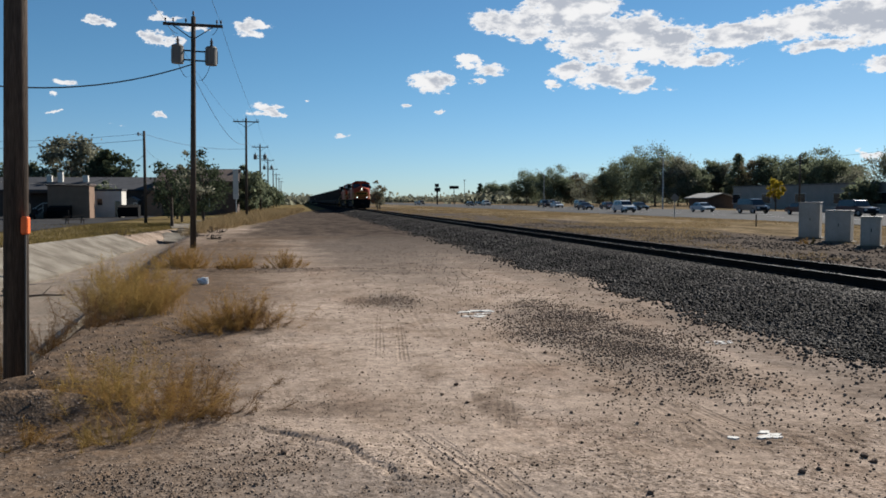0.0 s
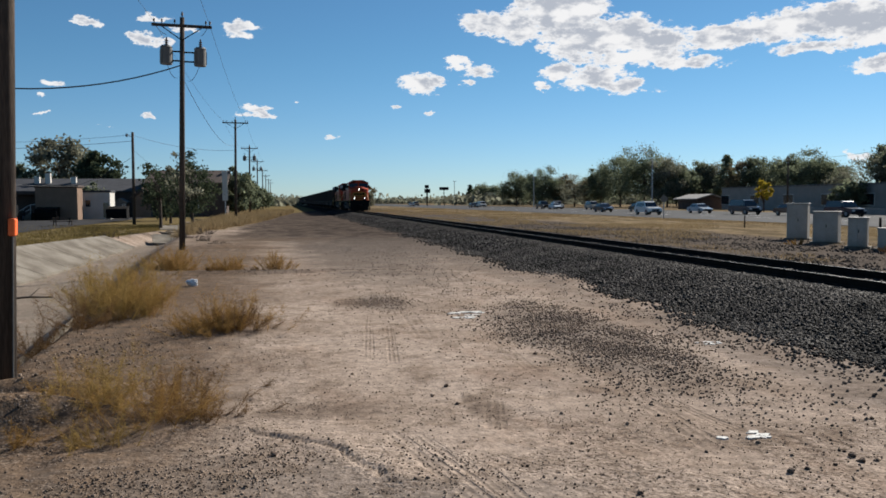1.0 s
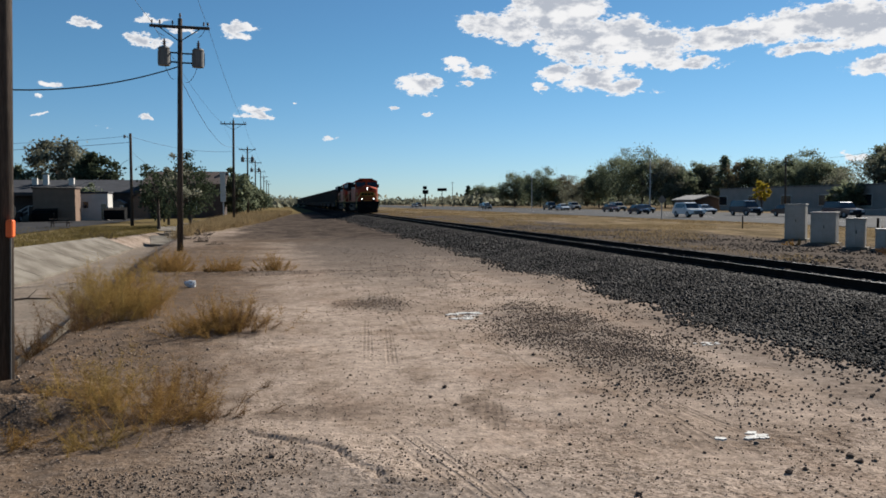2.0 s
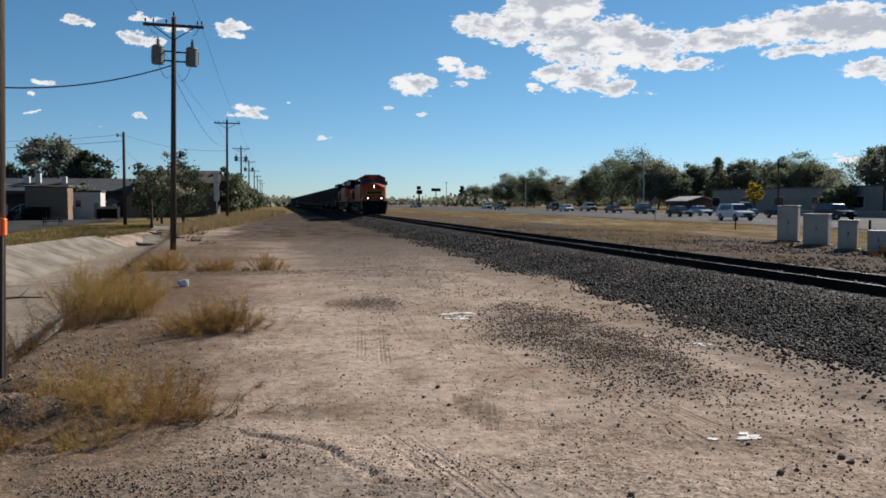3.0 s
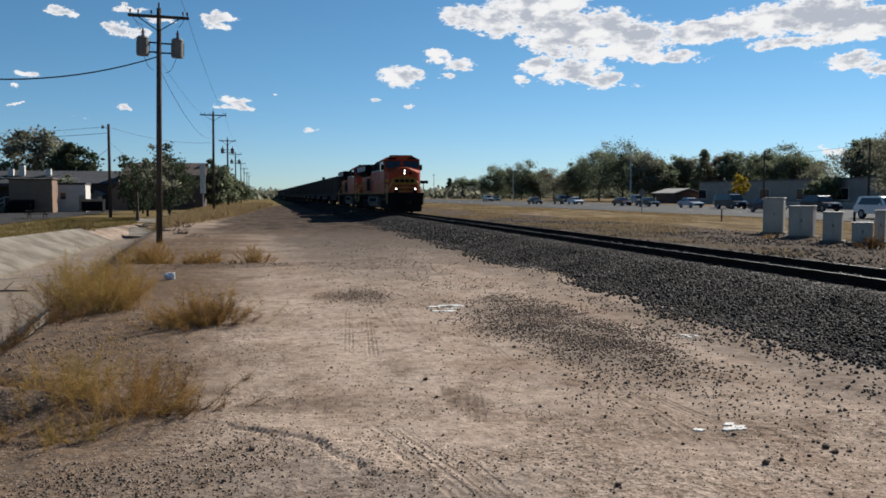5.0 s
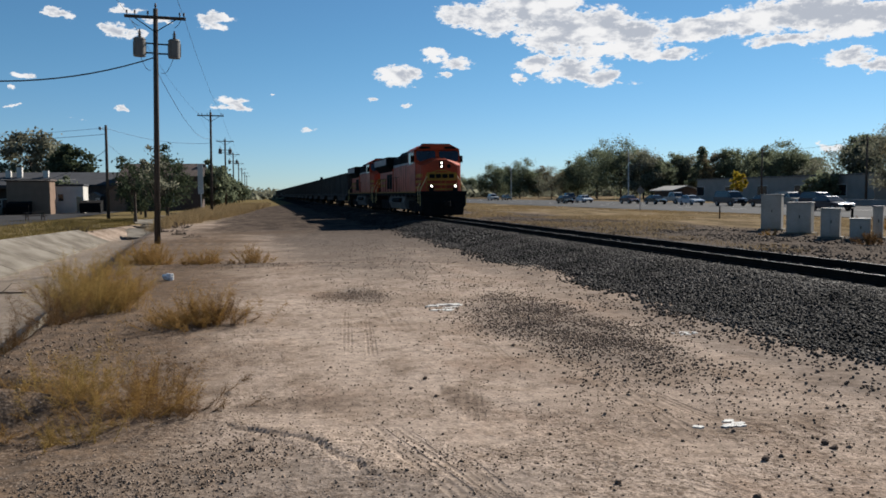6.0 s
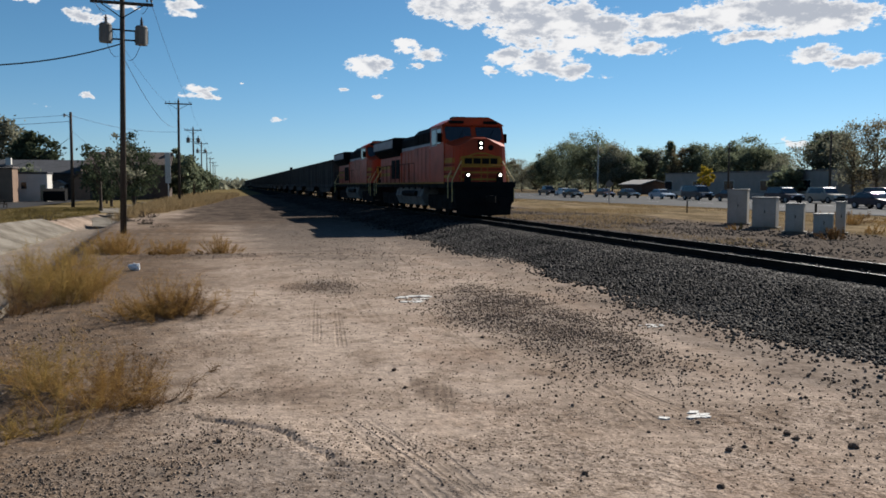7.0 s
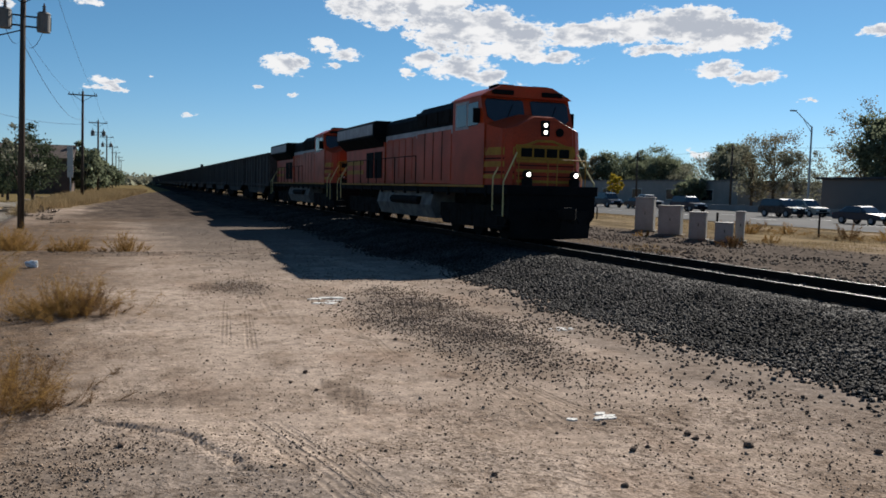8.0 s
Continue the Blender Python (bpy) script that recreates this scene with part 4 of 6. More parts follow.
# ---- buildings ----
def make_window(parent, name, lo, hi, face, d=0.08):
    """A framed pane let into a wall; face is the axis and side it looks to, as ('y', -1)."""
    bm = B()
    box(bm, lo, hi, 0.01)
    w = part(name, bm, M_WALLWHITE, parent, "white window frame")
    k = 0 if face[0] == "x" else 1
    l2, h2 = [v + 0.1 for v in lo], [v - 0.1 for v in hi]
    l2[k], h2[k] = (lo[k] - 0.012, lo[k] + 0.02) if face[1] < 0 else (hi[k] - 0.02, hi[k] + 0.012)
    bm = B()
    box(bm, l2, h2)
    part("pane", bm, M_GLASS, w, "dark glass pane")


def hall(name, x0, x1, y0, y1, h, wall, label, roof=None, rise=0.0, over=0.4, ridge="x", windows=(), category="building"):
    t = thing(name, pose(x0, y0, 0), label, category)
    w, d = x1 - x0, y1 - y0
    bm = B()
    box(bm, (0, 0, -0.2), (w, d, h), 0.02)
    part("wall", bm, wall, t)
    bm = B()
    if rise and ridge == "x":
        prism(bm, [(-over, h), (d / 2, h + rise), (d + over, h), (d + over, h + 0.2), (d / 2, h + rise + 0.22), (-over, h + 0.2)], "x", -over, w + over)
    elif rise:
        prism(bm, [(-over, h), (w / 2, h + rise), (w + over, h), (w + over, h + 0.2), (w / 2, h + rise + 0.22), (-over, h + 0.2)], "y", -over, d + over)
    else:
        box(bm, (-over, -over, h), (w + over, d + over, h + 0.25), 0.03)
    part("roof", bm, roof or M_ROOF, t)
    if rise:
        for k in (0, 1):
            bm = B()
            if ridge == "x":
                prism(bm, [(0.05, h), (d - 0.05, h), (d / 2, h + rise - 0.05)], "x", 0.02 if k == 0 else w - 0.2, 0.2 if k == 0 else w - 0.02)
            else:
                prism(bm, [(0.05, h), (w - 0.05, h), (w / 2, h + rise - 0.05)], "y", 0.02 if k == 0 else d - 0.2, 0.2 if k == 0 else d - 0.02)
            part("gable", bm, wall, t)
    for lo, hi in windows:
        make_window(t, "window", lo, hi, ("y", -1))
    return t


tan = hall("tan_building", -28.9, -24.2, 104.5, 107.2, 3.95, M_TAN, "tan stucco flat-roofed building with a porch and stairs", M_BROWN, over=0.15)
bm = B()
box(bm, (-3.4, 0.6, 3.1), (-0.02, 2.6, 3.35), 0.02)
part("porch_roof", bm, M_BROWN, tan)
bm = B()
box(bm, (-3.4, 2.3, 0), (-0.02, 2.6, 3.1))
part("porch_wall", bm, M_BROWN, tan, "dark recessed porch wall")
for px in (-3.3, -2.3):
    bm = B()
    box(bm, (px, 0.6, 0), (px + 0.15, 0.75, 3.1))
    part("porch_post", bm, M_BROWN, tan)
for i in range(5):
    bm = B()
    box(bm, (-2.2 + 0.3 * i, 0.6, 0), (-1.9 + 0.3 * i, 1.8, 0.18 * (i + 1)))
    part("step", bm, M_CONCRETE, tan)
for dy in (0.55,):
    bm = B()
    tube(bm, (-2.3, dy, 0.95), (-0.7, dy, 1.9), 0.04, 0.04, 6)
    tube(bm, (-0.7, dy, 1.9), (0.3, dy, 1.9), 0.04, 0.04, 6)
    tube(bm, (-2.3, dy, 0.5), (-0.7, dy, 1.4), 0.04, 0.04, 6)
    for px, z0, z1 in ((-2.3, 0, 0.95), (-1.5, 0.3, 1.45), (-0.7, 0.8, 1.9), (0.25, 0, 1.9)):
        tube(bm, (px, dy, z0), (px, dy, z1), 0.04, 0.04, 6)
    part("stair_rail", bm, M_WALLWHITE, tan, "white painted stair rail")
long_b = hall("long_building", -44, -20.8, 125, 137, 3.6, M_BROWN, "long low building with a dark shingle roof", M_ROOF, 1.9, 0.5)
for px in (8.5, 10, 13.5):
    bm = B()
    box(bm, (px, 3.2, 4.2), (px + 0.7, 3.9, 5.9 if px != 10 else 6.4), 0.02)
    part("roof_vent", bm, M_WALLWHITE, long_b, "pale metal roof vent")
hall("white_outbuilding", -24.9, -21.4, 109, 112, 3.4, M_WALLWHITE, "small off-white outbuilding with a dark door", M_ROOF, over=0.1,
     windows=(((0.5, -0.04, 1.5), (1.3, 0.06, 2.5)), ((2.6, -0.04, 0.05), (3.4, 0.06, 2.2))))
hall("garden_shed", -23.2, -21.4, 120, 122.5, 2.0, M_DUST, "grey metal garden shed with a pale door", M_DUST, 0.5, 0.1, "y", windows=(((1.2, -0.04, 0.05), (1.7, 0.06, 1.9)),))
hall("gabled_house", -18.6, -8.3, 122, 131, 4.7, M_BROWN, "dark brown gabled house with a shingle roof", M_ROOFBROWN, 1.9, 0.6,
     windows=(((1.5, -0.04, 1.2), (2.7, 0.06, 2.4)), ((5.5, -0.04, 1.2), (6.7, 0.06, 2.4))))
hall("porch_block", -20.6, -18.2, 120, 124, 2.7, M_TAN, "low tan side wing with a sloped rusty roof", M_ROOFBROWN, 0.9, 0.3, "y")
sign = thing("pole_sign", pose(-7.75, 115, 0), "tall narrow pale sign board on a post", "sign")
bm = B()
tube(bm, (0, 0, 0), (0, 0, 6.2), 0.08, 0.08, 8)
part("post", bm, M_STEEL, sign)
bm = B()
box(bm, (-0.35, -0.14, 2.3), (0.35, -0.06, 6.3), 0.02)
part("board", bm, M_WALLWHITE, sign)


def dumpster(x, y):
    t = thing("dumpster", pose(x, y, 0.06), "black steel dumpster with sloped lid in the yard", "dumpster")
    bm = B()
    prism(bm, [(0, 0.1), (1.6, 0.1), (1.7, 1.5), (0.1, 1.2), (-0.15, 1.0)], "x", 0, 2.4)
    part("bin", bm, M_BLACK, t)
    bm = B()
    for px in (0.1, 2.2):
        for py in (0.2, 1.3):
            tube(bm, (px, py, 0.1), (px + 0.1, py, 0.1), 0.1, 0.1, 8)
    part("caster", bm, M_GRIME, t)
    bm = B()
    prism(bm, [(0.05, 1.22), (1.7, 1.52), (1.7, 1.58), (0.05, 1.28)], "x", -0.03, 2.43)
    part("lid", bm, M_GRIME, t)


dumpster(-21.3, 106)
dumpster(-28.6, 103)


def picnic_table(x, y):
    t = thing("picnic_table", pose(x, y, 0, 0, 0, 25), "weathered brown wooden picnic table on the bank", "picnic table")
    for i in range(5):
        bm = B()
        box(bm, (-0.9, -0.38 + 0.155 * i, 0.72), (0.9, -0.24 + 0.155 * i, 0.76))
        part("board", bm, M_WOODPOLE, t)
    for s in (-1, 1):
        bm = B()
        box(bm, (-0.9, s * 0.7 - 0.13, 0.42), (0.9, s * 0.7 + 0.13, 0.46))
        part("bench", bm, M_WOODPOLE, t)
        for k in (-1, 1):
            bm = B()
            tube(bm, (s * 0.65, k * 0.75, -0.05), (s * 0.65, k * 0.25, 0.72), 0.045, 0.045, 6)
            part("leg", bm, M_WOODPOLE, t)
        bm = B()
        tube(bm, (s * 0.65, -0.75, 0.4), (s * 0.65, 0.75, 0.4), 0.04, 0.04, 6)
        part("crossbar", bm, M_WOODPOLE, t)


picnic_table(-19.6, 79)
strip = hall("strip_building", 92, 112, 108, 160, 4.4, M_WALLGREY, "long low light grey commercial building with a flat roof", M_DUST, over=0.15, windows=())
for y in (6, 16, 27, 38, 49):
    make_window(strip, "shop_window", (-0.05, y, 1.0), (0.08, y + 3.2, 3.0), ("x", -1))
hall("low_house", 88, 94, 163, 172, 2.1, M_BROWN, "low house with a pale tan shingle roof", M_WALLGREY, 1.0, 0.8, "y")
east = hall("corner_store", 78, 100, 46, 76.8, 4.3, M_STORE, "low grey store with pale pilasters", M_ROOF, over=0.5)
for y in (3, 8, 13, 18):
    bm = B()
    box(bm, (-0.12, y, 0), (0.05, y + 0.8, 4.4), 0.02)
    part("pilaster", bm, M_WALLWHITE, east, "pale pilaster")
fence = thing("low_wall", pose(73, 20, 0.05), "low pale concrete wall along the far roadside", "wall")
bm = B()
box(bm, (0, 0, 0), (0.25, 84, 0.8), 0.02)
part("wall", bm, M_WALLGREY, fence)

# ---- far signs beyond the field ----
for x, y, h, w in ((85, 432, 9.5, 5), (58, 330, 7, 2.4), (70, 400, 10, 2.0)):
    t = thing("roadside_sign", pose(x, y, 0), "distant dark roadside sign on a steel post", "sign", "distant signs")
    bm = B()
    tube(bm, (0, 0, 0), (0, 0, h), 0.2, 0.2, 8)
    part("post", bm, M_GRIME, t)
    bm = B()
    box(bm, (-w / 2, -0.3, h - 1.6), (w / 2, 0.1, h), 0.03)
    part("board", bm, M_BLACK, t)
sig = thing("signal_mast", pose(15.8, 215, 0), "dark railway signal mast beside the track", "signal mast")
bm = B()
tube(bm, (0, 0, 0), (0, 0, 6.5), 0.09, 0.07, 8)
part("mast", bm, M_GRIME, sig)
bm = B()
box(bm, (-0.35, -0.15, 5.2), (0.35, 0.0, 6.6), 0.03)
part("signal_head", bm, M_BLACK, sig)


# ---- train: front at y = 0, rail top at z = 0 ----
LOCO_PITCH, WAGON_PITCH = 22.4, 16.2


def wheelset(parent, y, r=0.5):
    w = new("wheelset")
    w.parent, w.location = parent, (0, y, r)
    for s in (-1, 1):
        bm = B()
        tube(bm, (s * 0.68, 0, 0), (s * 0.81, 0, 0), r, r, 20)
        tube(bm, (s * 0.66, 0, 0), (s * 0.69, 0, 0), r + 0.03, r + 0.03, 20)
        tube(bm, (s * 0.81, 0, 0), (s * 0.9, 0, 0), 0.14, 0.12, 10)
        part("wheel", bm, M_GRIME, w)
    bm = B()
    tube(bm, (-0.7, 0, 0), (0.7, 0, 0), 0.08, 0.08, 8)
    part("axle", bm, M_GRIME, w)
    return w


def side_frame(parent, ys, r):
    for s in (-1, 1):
        bm = B()
        a, b = min(ys) - 0.75, max(ys) + 0.75
        x0, x1 = sorted((s * 0.98, s * 1.12))
        prism(bm, [(a, r + 0.05), (a + 0.3, r - 0.22), (b - 0.3, r - 0.22), (b, r + 0.05), (b, r + 0.5), (a, r + 0.5)], "x", x0, x1)
        for y in ys:
            box(bm, (x0 - 0.03, y - 0.2, r - 0.2), (x1 + 0.03, y + 0.2, r + 0.2), 0.03)
        for y in [(u + v) / 2 for u, v in zip(ys, ys[1:])]:
            for k in (-0.14, 0.14):
                tube(bm, (s * 1.05, y + k, r - 0.12), (s * 1.05, y + k, r + 0.3), 0.09, 0.09, 8)
        part("truck_frame", bm, M_GRIME, parent)


def build_loco(lamp):
    t = thing("locomotive", pose(TRACK_X, 0, RAIL_Z), "orange and black diesel freight locomotive with yellow stripes and lit lamps", "locomotive", "locomotives")
    # underframe, deck, pilot
    bm = B()
    box(bm, (-1.5, 0.75, 1.38), (1.5, 21.9, 1.66), 0.02)
    for y in np.arange(2.2, 21.5, 1.6):
        box(bm, (-1.53, y, 1.3), (-1.45, y + 0.1, 1.66))
    part("deck", bm, M_BLACK, t)
    bm = B()
    for s in (-1, 1):
        x0, x1 = sorted((s * 1.5, s * 1.545))
        box(bm, (x0, 2.4, 1.58), (x1, 20.6, 1.65), 0.01)
    part("sill_stripe", bm, M_YELLOW, t, "dirty yellow sill stripe")
    bm = B()
    prism(bm, [(-1.42, 1.64), (1.42, 1.64), (1.42, 0.75), (1.25, 0.55), (-1.25, 0.55), (-1.42, 0.75)], "y", 0.78, 1.0)
    part("pilot", bm, M_BLACK, t)
    bm = B()
    for s in (-1, 1):
        v = [bm.verts.new(p) for p in ((0, 0.3, 0.12), (s * 1.3, 0.9, 0.12), (s * 1.35, 0.82, 0.95), (0, 0.15, 0.92), (0, 0.36, 0.12), (s * 1.26, 0.97, 0.12), (s * 1.3, 0.92, 0.95), (0, 0.2, 0.92))]
        for q in ((0, 1, 2, 3), (7, 6, 5, 4), (0, 4, 5, 1), (1, 5, 6, 2), (2, 6, 7, 3), (3, 7, 4, 0)):
            bm.faces.new([v[i] for i in q])
    part("plow", bm, M_BLACK, t, "black steel snow plow")
    bm = B()
    box(bm, (-0.12, -0.15, 0.72), (0.12, 0.75, 0.98), 0.03)
    box(bm, (-0.2, -0.3, 0.68), (0.2, -0.05, 1.05), 0.04)
    part("coupler", bm, M_GRIME, t)
    for k in (-0.6, -0.4, 0.4, 0.6):
        bm = B()
        tube(bm, (k, 0.72, 1.0), (k * 1.05, 0.3, 0.6), 0.03, 0.03, 6)
        part("air_hose", bm, M_BLACK, t)
    # trucks
    for c in (4.35, 17.75):
        tr = new("truck")
        tr.parent, tr.location = t, (0, c, 0)
        ys = (-2.05, 0, 2.05)
        for y in ys:
            wheelset(tr, y, 0.53)
        side_frame(tr, ys, 0.53)
        bm = B()
        box(bm, (-0.6, -2.75, 0.3), (0.6, 2.75, 1.36), 0.03)
        part("bolster", bm, M_GRIME, tr)
    # fuel tank
    bm = B()
    prism(bm, [(-1.3, 1.38), (1.3, 1.38), (1.42, 0.9), (1.2, 0.42), (-1.2, 0.42), (-1.42, 0.9)], "y", 7.4, 14.4)
    tank = part("fuel_tank", bm, M_DUST, t, "dusty grey fuel tank")
    for s in (-1, 1):
        bm = B()
        tube(bm, (s * 1.42, 8.6, 1.05), (s * 1.42, 12.0, 1.05), 0.16, 0.16, 12)
        part("air_reservoir", bm, M_GRIME, tank)
    # nose: broad, with sloping shoulders
    bm = B()
    low = [(-1.02, 1.25), (1.02, 1.25), (1.32, 1.5), (1.5, 2.45), (-1.5, 2.45), (-1.32, 1.5)]
    vs = [bm.verts.new((x, y, 1.66)) for x, y in low]
    tops = [(-0.98, 1.40, 3.36), (0.98, 1.40, 3.36), (1.26, 1.6, 3.30), (1.5, 2.45, 3.50), (-1.5, 2.45, 3.50), (-1.26, 1.6, 3.30)]
    ve = [bm.verts.new(p) for p in tops]
    n = 6
    bm.faces.new(vs[::-1])
    for i in range(n):
        bm.faces.new((vs[i], vs[(i + 1) % n], ve[(i + 1) % n], ve[i]))
    m0, m1 = bm.verts.new((-0.32, 1.44, 3.70)), bm.verts.new((0.32, 1.44, 3.70))
    m2, m3 = bm.verts.new((0.4, 2.45, 3.84)), bm.verts.new((-0.4, 2.45, 3.84))
    for q in ((ve[0], ve[1], m1, m0), (ve[1], ve[2], m1), (ve[2], ve[3], m2, m1), (m1, m2, m3, m0), (ve[4], ve[5], m0, m3), (ve[5], ve[0], m0), (ve[3], ve[4], m3, m2)):
        bm.faces.new(q)
    bmesh.ops.bevel(bm, geom=[e for e in bm.edges if abs(e.verts[0].co.z - e.verts[1].co.z) > 1], offset=0.07, segments=2, affect="EDGES")
    part("nose", bm, M_ORANGE, t)
    # cab with slanted windscreens and an eight-sided roof
    bm = B()
    side = [(2.45, 1.66), (5.1, 1.66), (5.1, 4.38), (2.8, 4.38), (2.45, 3.55)]
    prism(bm, side, "x", -1.52, 1.52)
    part("cab", bm, M_ORANGE, t)
    bm = B()
    prism(bm, [(-1.56, 4.38), (-1.4, 4.48), (-0.85, 4.74), (0.85, 4.74), (1.4, 4.48), (1.56, 4.38)], "y", 2.65, 5.25)
    part("cab_roof", bm, M_ORANGE, t)
    for x0, x1 in ((-1.38, -0.12), (0.12, 1.38)):
        bm = B()

        def on(z):
            return 2.45 + (z - 3.55) * 0.35 / 0.83 - 0.03

        a = [(-1.4, 3.74), (-1.04, 3.46), (-0.14, 3.84), (-0.12, 4.26), (-0.2, 4.31), (-1.34, 4.31), (-1.42, 4.2)]
        a = [(px if x0 < -1 else -px, on(z), z) for px, z in (a if x0 < -1 else a[::-1])]
        v1 = [bm.verts.new(p) for p in a]
        v2 = [bm.verts.new((p[0], p[1] + 0.05, p[2])) for p in a]
        bm.faces.new(v1), bm.faces.new(v2[::-1])
        for i in range(7):
            bm.faces.new((v1[i], v2[i], v2[(i + 1) % 7], v1[(i + 1) % 7]))
        part("windscreen", bm, M_GLASS, t, "dark slanted windscreen")
        bm = B()
        tube(bm, ((x0 + x1) / 2, on(3.74) - 0.03, 3.72), ((x0 + x1) / 2 + 0.25, on(4.2) - 0.03, 4.15), 0.012, 0.012, 5)
        part("wiper", bm, M_BLACK, t)
    for s in (-1, 1):
        for a, b in ((2.95, 3.75), (3.9, 4.75)):
            bm = B()
            x0, x1 = sorted((s * 1.5, s * 1.535))
            box(bm, (x0, a, 3.5), (x1, b, 4.22), 0.01)
            part("side_window", bm, M_GLASS, t, "dark cab side window")
        bm = B()
        x0, x1 = sorted((s * 1.52, s * 1.75))
        box(bm, (x0, 2.8, 3.55), (x1, 2.84, 4.0))
        part("mirror", bm, M_BLACK, t)
    for s in (-1, 1):
        bm = B()
        box(bm, (s * 0.85 - 0.36, 2.58, 4.44), (s * 0.85 + 0.36, 2.68, 4.58), 0.02)
        part("number_board", bm, M_BLACK, t)
    bm = B()
    box(bm, (-0.5, 3.2, 4.72), (0.5, 4.4, 4.82), 0.03)
    part("roof_unit", bm, M_FADED_SHEEN, t)
    for s in (-1, 1):
        bm = B()
        box(bm, (s * 0.62 - 0.3, 2.95, 4.70), (s * 0.62 + 0.3, 3.6, 4.80), 0.02)
        part("roof_vent", bm, M_BLACK, t)
        bm = B()
        prism(bm, [(3.72, 3.42), (4.86, 3.42), (4.86, 4.3), (3.72, 4.3)], "x", *sorted((s * 1.5, s * 1.528)))
        part("window_surround", bm, M_FADED_SHEEN, t, "dusty grey panel round the cab side windows")
    for k, hx in enumerate((-0.15, 0.0, 0.15)):
        bm = B()
        tube(bm, (hx, 5.6, 4.62), (hx, 5.1 - 0.06 * k, 4.62), 0.03, 0.08, 8)
        part("horn", bm, M_FADED_SHEEN, t)
    # lamps
    bm = B()
    box(bm, (-0.15, 1.36, 3.12), (0.15, 1.5, 3.6), 0.03)
    part("lamp_housing", bm, M_BLACK, t)
    for z in (3.25, 3.46):
        bm = B()
        tube(bm, (0, 1.345, z), (0, 1.38, z), 0.052, 0.052, 16)
        part("headlight", bm, lamp, t, "lit white headlight")
    for s in (-1, 1):
        bm = B()
        tube(bm, (s * 0.78, 0.84, 1.98), (s * 0.78, 1.0, 1.98), 0.13, 0.13, 14)
        box(bm, (s * 0.78 - 0.14, 0.86, 1.64), (s * 0.78 + 0.14, 1.02, 1.87), 0.01)
        case = part("ditch_light", bm, M_BLACK, t)
        bm = B()
        tube(bm, (s * 0.78, 0.82, 1.98), (s * 0.78, 0.86, 1.98), 0.058, 0.058, 14)
        part("lens", bm, lamp, case, "lit white lens")
    bm = B()
    tube(bm, (0.48, 1.355, 3.26), (0.48, 1.42, 3.26), 0.13, 0.13, 18)
    part("round_panel", bm, M_BLACK, t, "dark round nose panel")
    # yellow striped band and dark block shapes on the nose
    for z0, z1, w, mat in ((2.80, 2.86, 0.96, M_YELLOW), (2.34, 2.44, 0.96, M_YELLOW), (2.24, 2.27, 0.96, M_BLACK), (2.06, 2.14, 0.96, M_YELLOW), (1.92, 1.95, 0.96, M_BLACK), (1.74, 1.82, 0.96, M_YELLOW)):
        bm = B()
        yf = lambda z: 1.25 + (z - 1.66) * 0.15 / 1.7 - 0.012
        box(bm, (-w, yf(z0), z0), (w, yf(z0) + 0.05, z1))
        part("stripe", bm, mat, t)
    bm = B()
    box(bm, (-0.96, 1.30, 2.46), (0.96, 1.36, 2.79))
    part("stripe", bm, M_YELLOW, t)
    arc = [(-0.98, 2.80), (-0.6, 2.90), (-0.25, 3.02), (0.25, 3.02), (0.6, 2.90), (0.98, 2.80)]
    bm = B()
    prism(bm, arc + [(0.98, 2.74), (0.6, 2.83), (0.25, 2.95), (-0.25, 2.95), (-0.6, 2.83), (-0.98, 2.74)], "y", 1.325, 1.39)
    part("stripe", bm, M_YELLOW, t)
    for k, w in ((-0.82, 0.36), (-0.40, 0.36), (0.02, 0.36), (0.44, 0.34)):
        bm = B()
        box(bm, (k, 1.285, 2.50), (k + w, 1.30, 2.76), 0.005)
        part("nose_mark", bm, M_BLACK, t, "plain dark block mark")
    for s in (-1, 1):
        x0, x1 = sorted((s * 1.515, s * 1.532))
        for z0, z1, mat in ((2.55, 2.78, M_YELLOW), (2.43, 2.47, M_BLACK), (2.2, 2.36, M_YELLOW), (2.02, 2.06, M_BLACK), (1.85, 1.97, M_YELLOW)):
            for (xa, ya), (xb, yb) in (((1.06, 1.29), (1.3, 1.5)), ((1.34, 1.56), (1.515, 2.43))):
                bm = B()
                v = [bm.verts.new((s * (px - 0.035 * (z - 1.66) + o), py + 0.09 * (z - 1.66) * (py < 2), z)) for o in (0.012, -0.03) for px, py, z in ((xa, ya, z0), (xb, yb, z0), (xb, yb, z1), (xa, ya, z1))]
                for q in ((0, 1, 2, 3), (7, 6, 5, 4), (0, 4, 5, 1), (1, 5, 6, 2), (2, 6, 7, 3), (3, 7, 4, 0)):
                    bm.faces.new([v[i] for i in q])
                part("side_stripe", bm, mat, t)
    # machinery behind the cab
    bm = B()
    box(bm, (-1.5, 5.12, 1.66), (1.5, 8.9, 3.62), 0.03)
    part("equipment_cabinet", bm, M_ORANGE, t)
    bm = B()
    prism(bm, [(-1.5, 3.62), (1.5, 3.62), (1.5, 4.2), (1.25, 4.45), (-1.25, 4.45), (-1.5, 4.2)], "y", 5.2, 8.9)
    part("upper_housing", bm, M_BLACK, t)
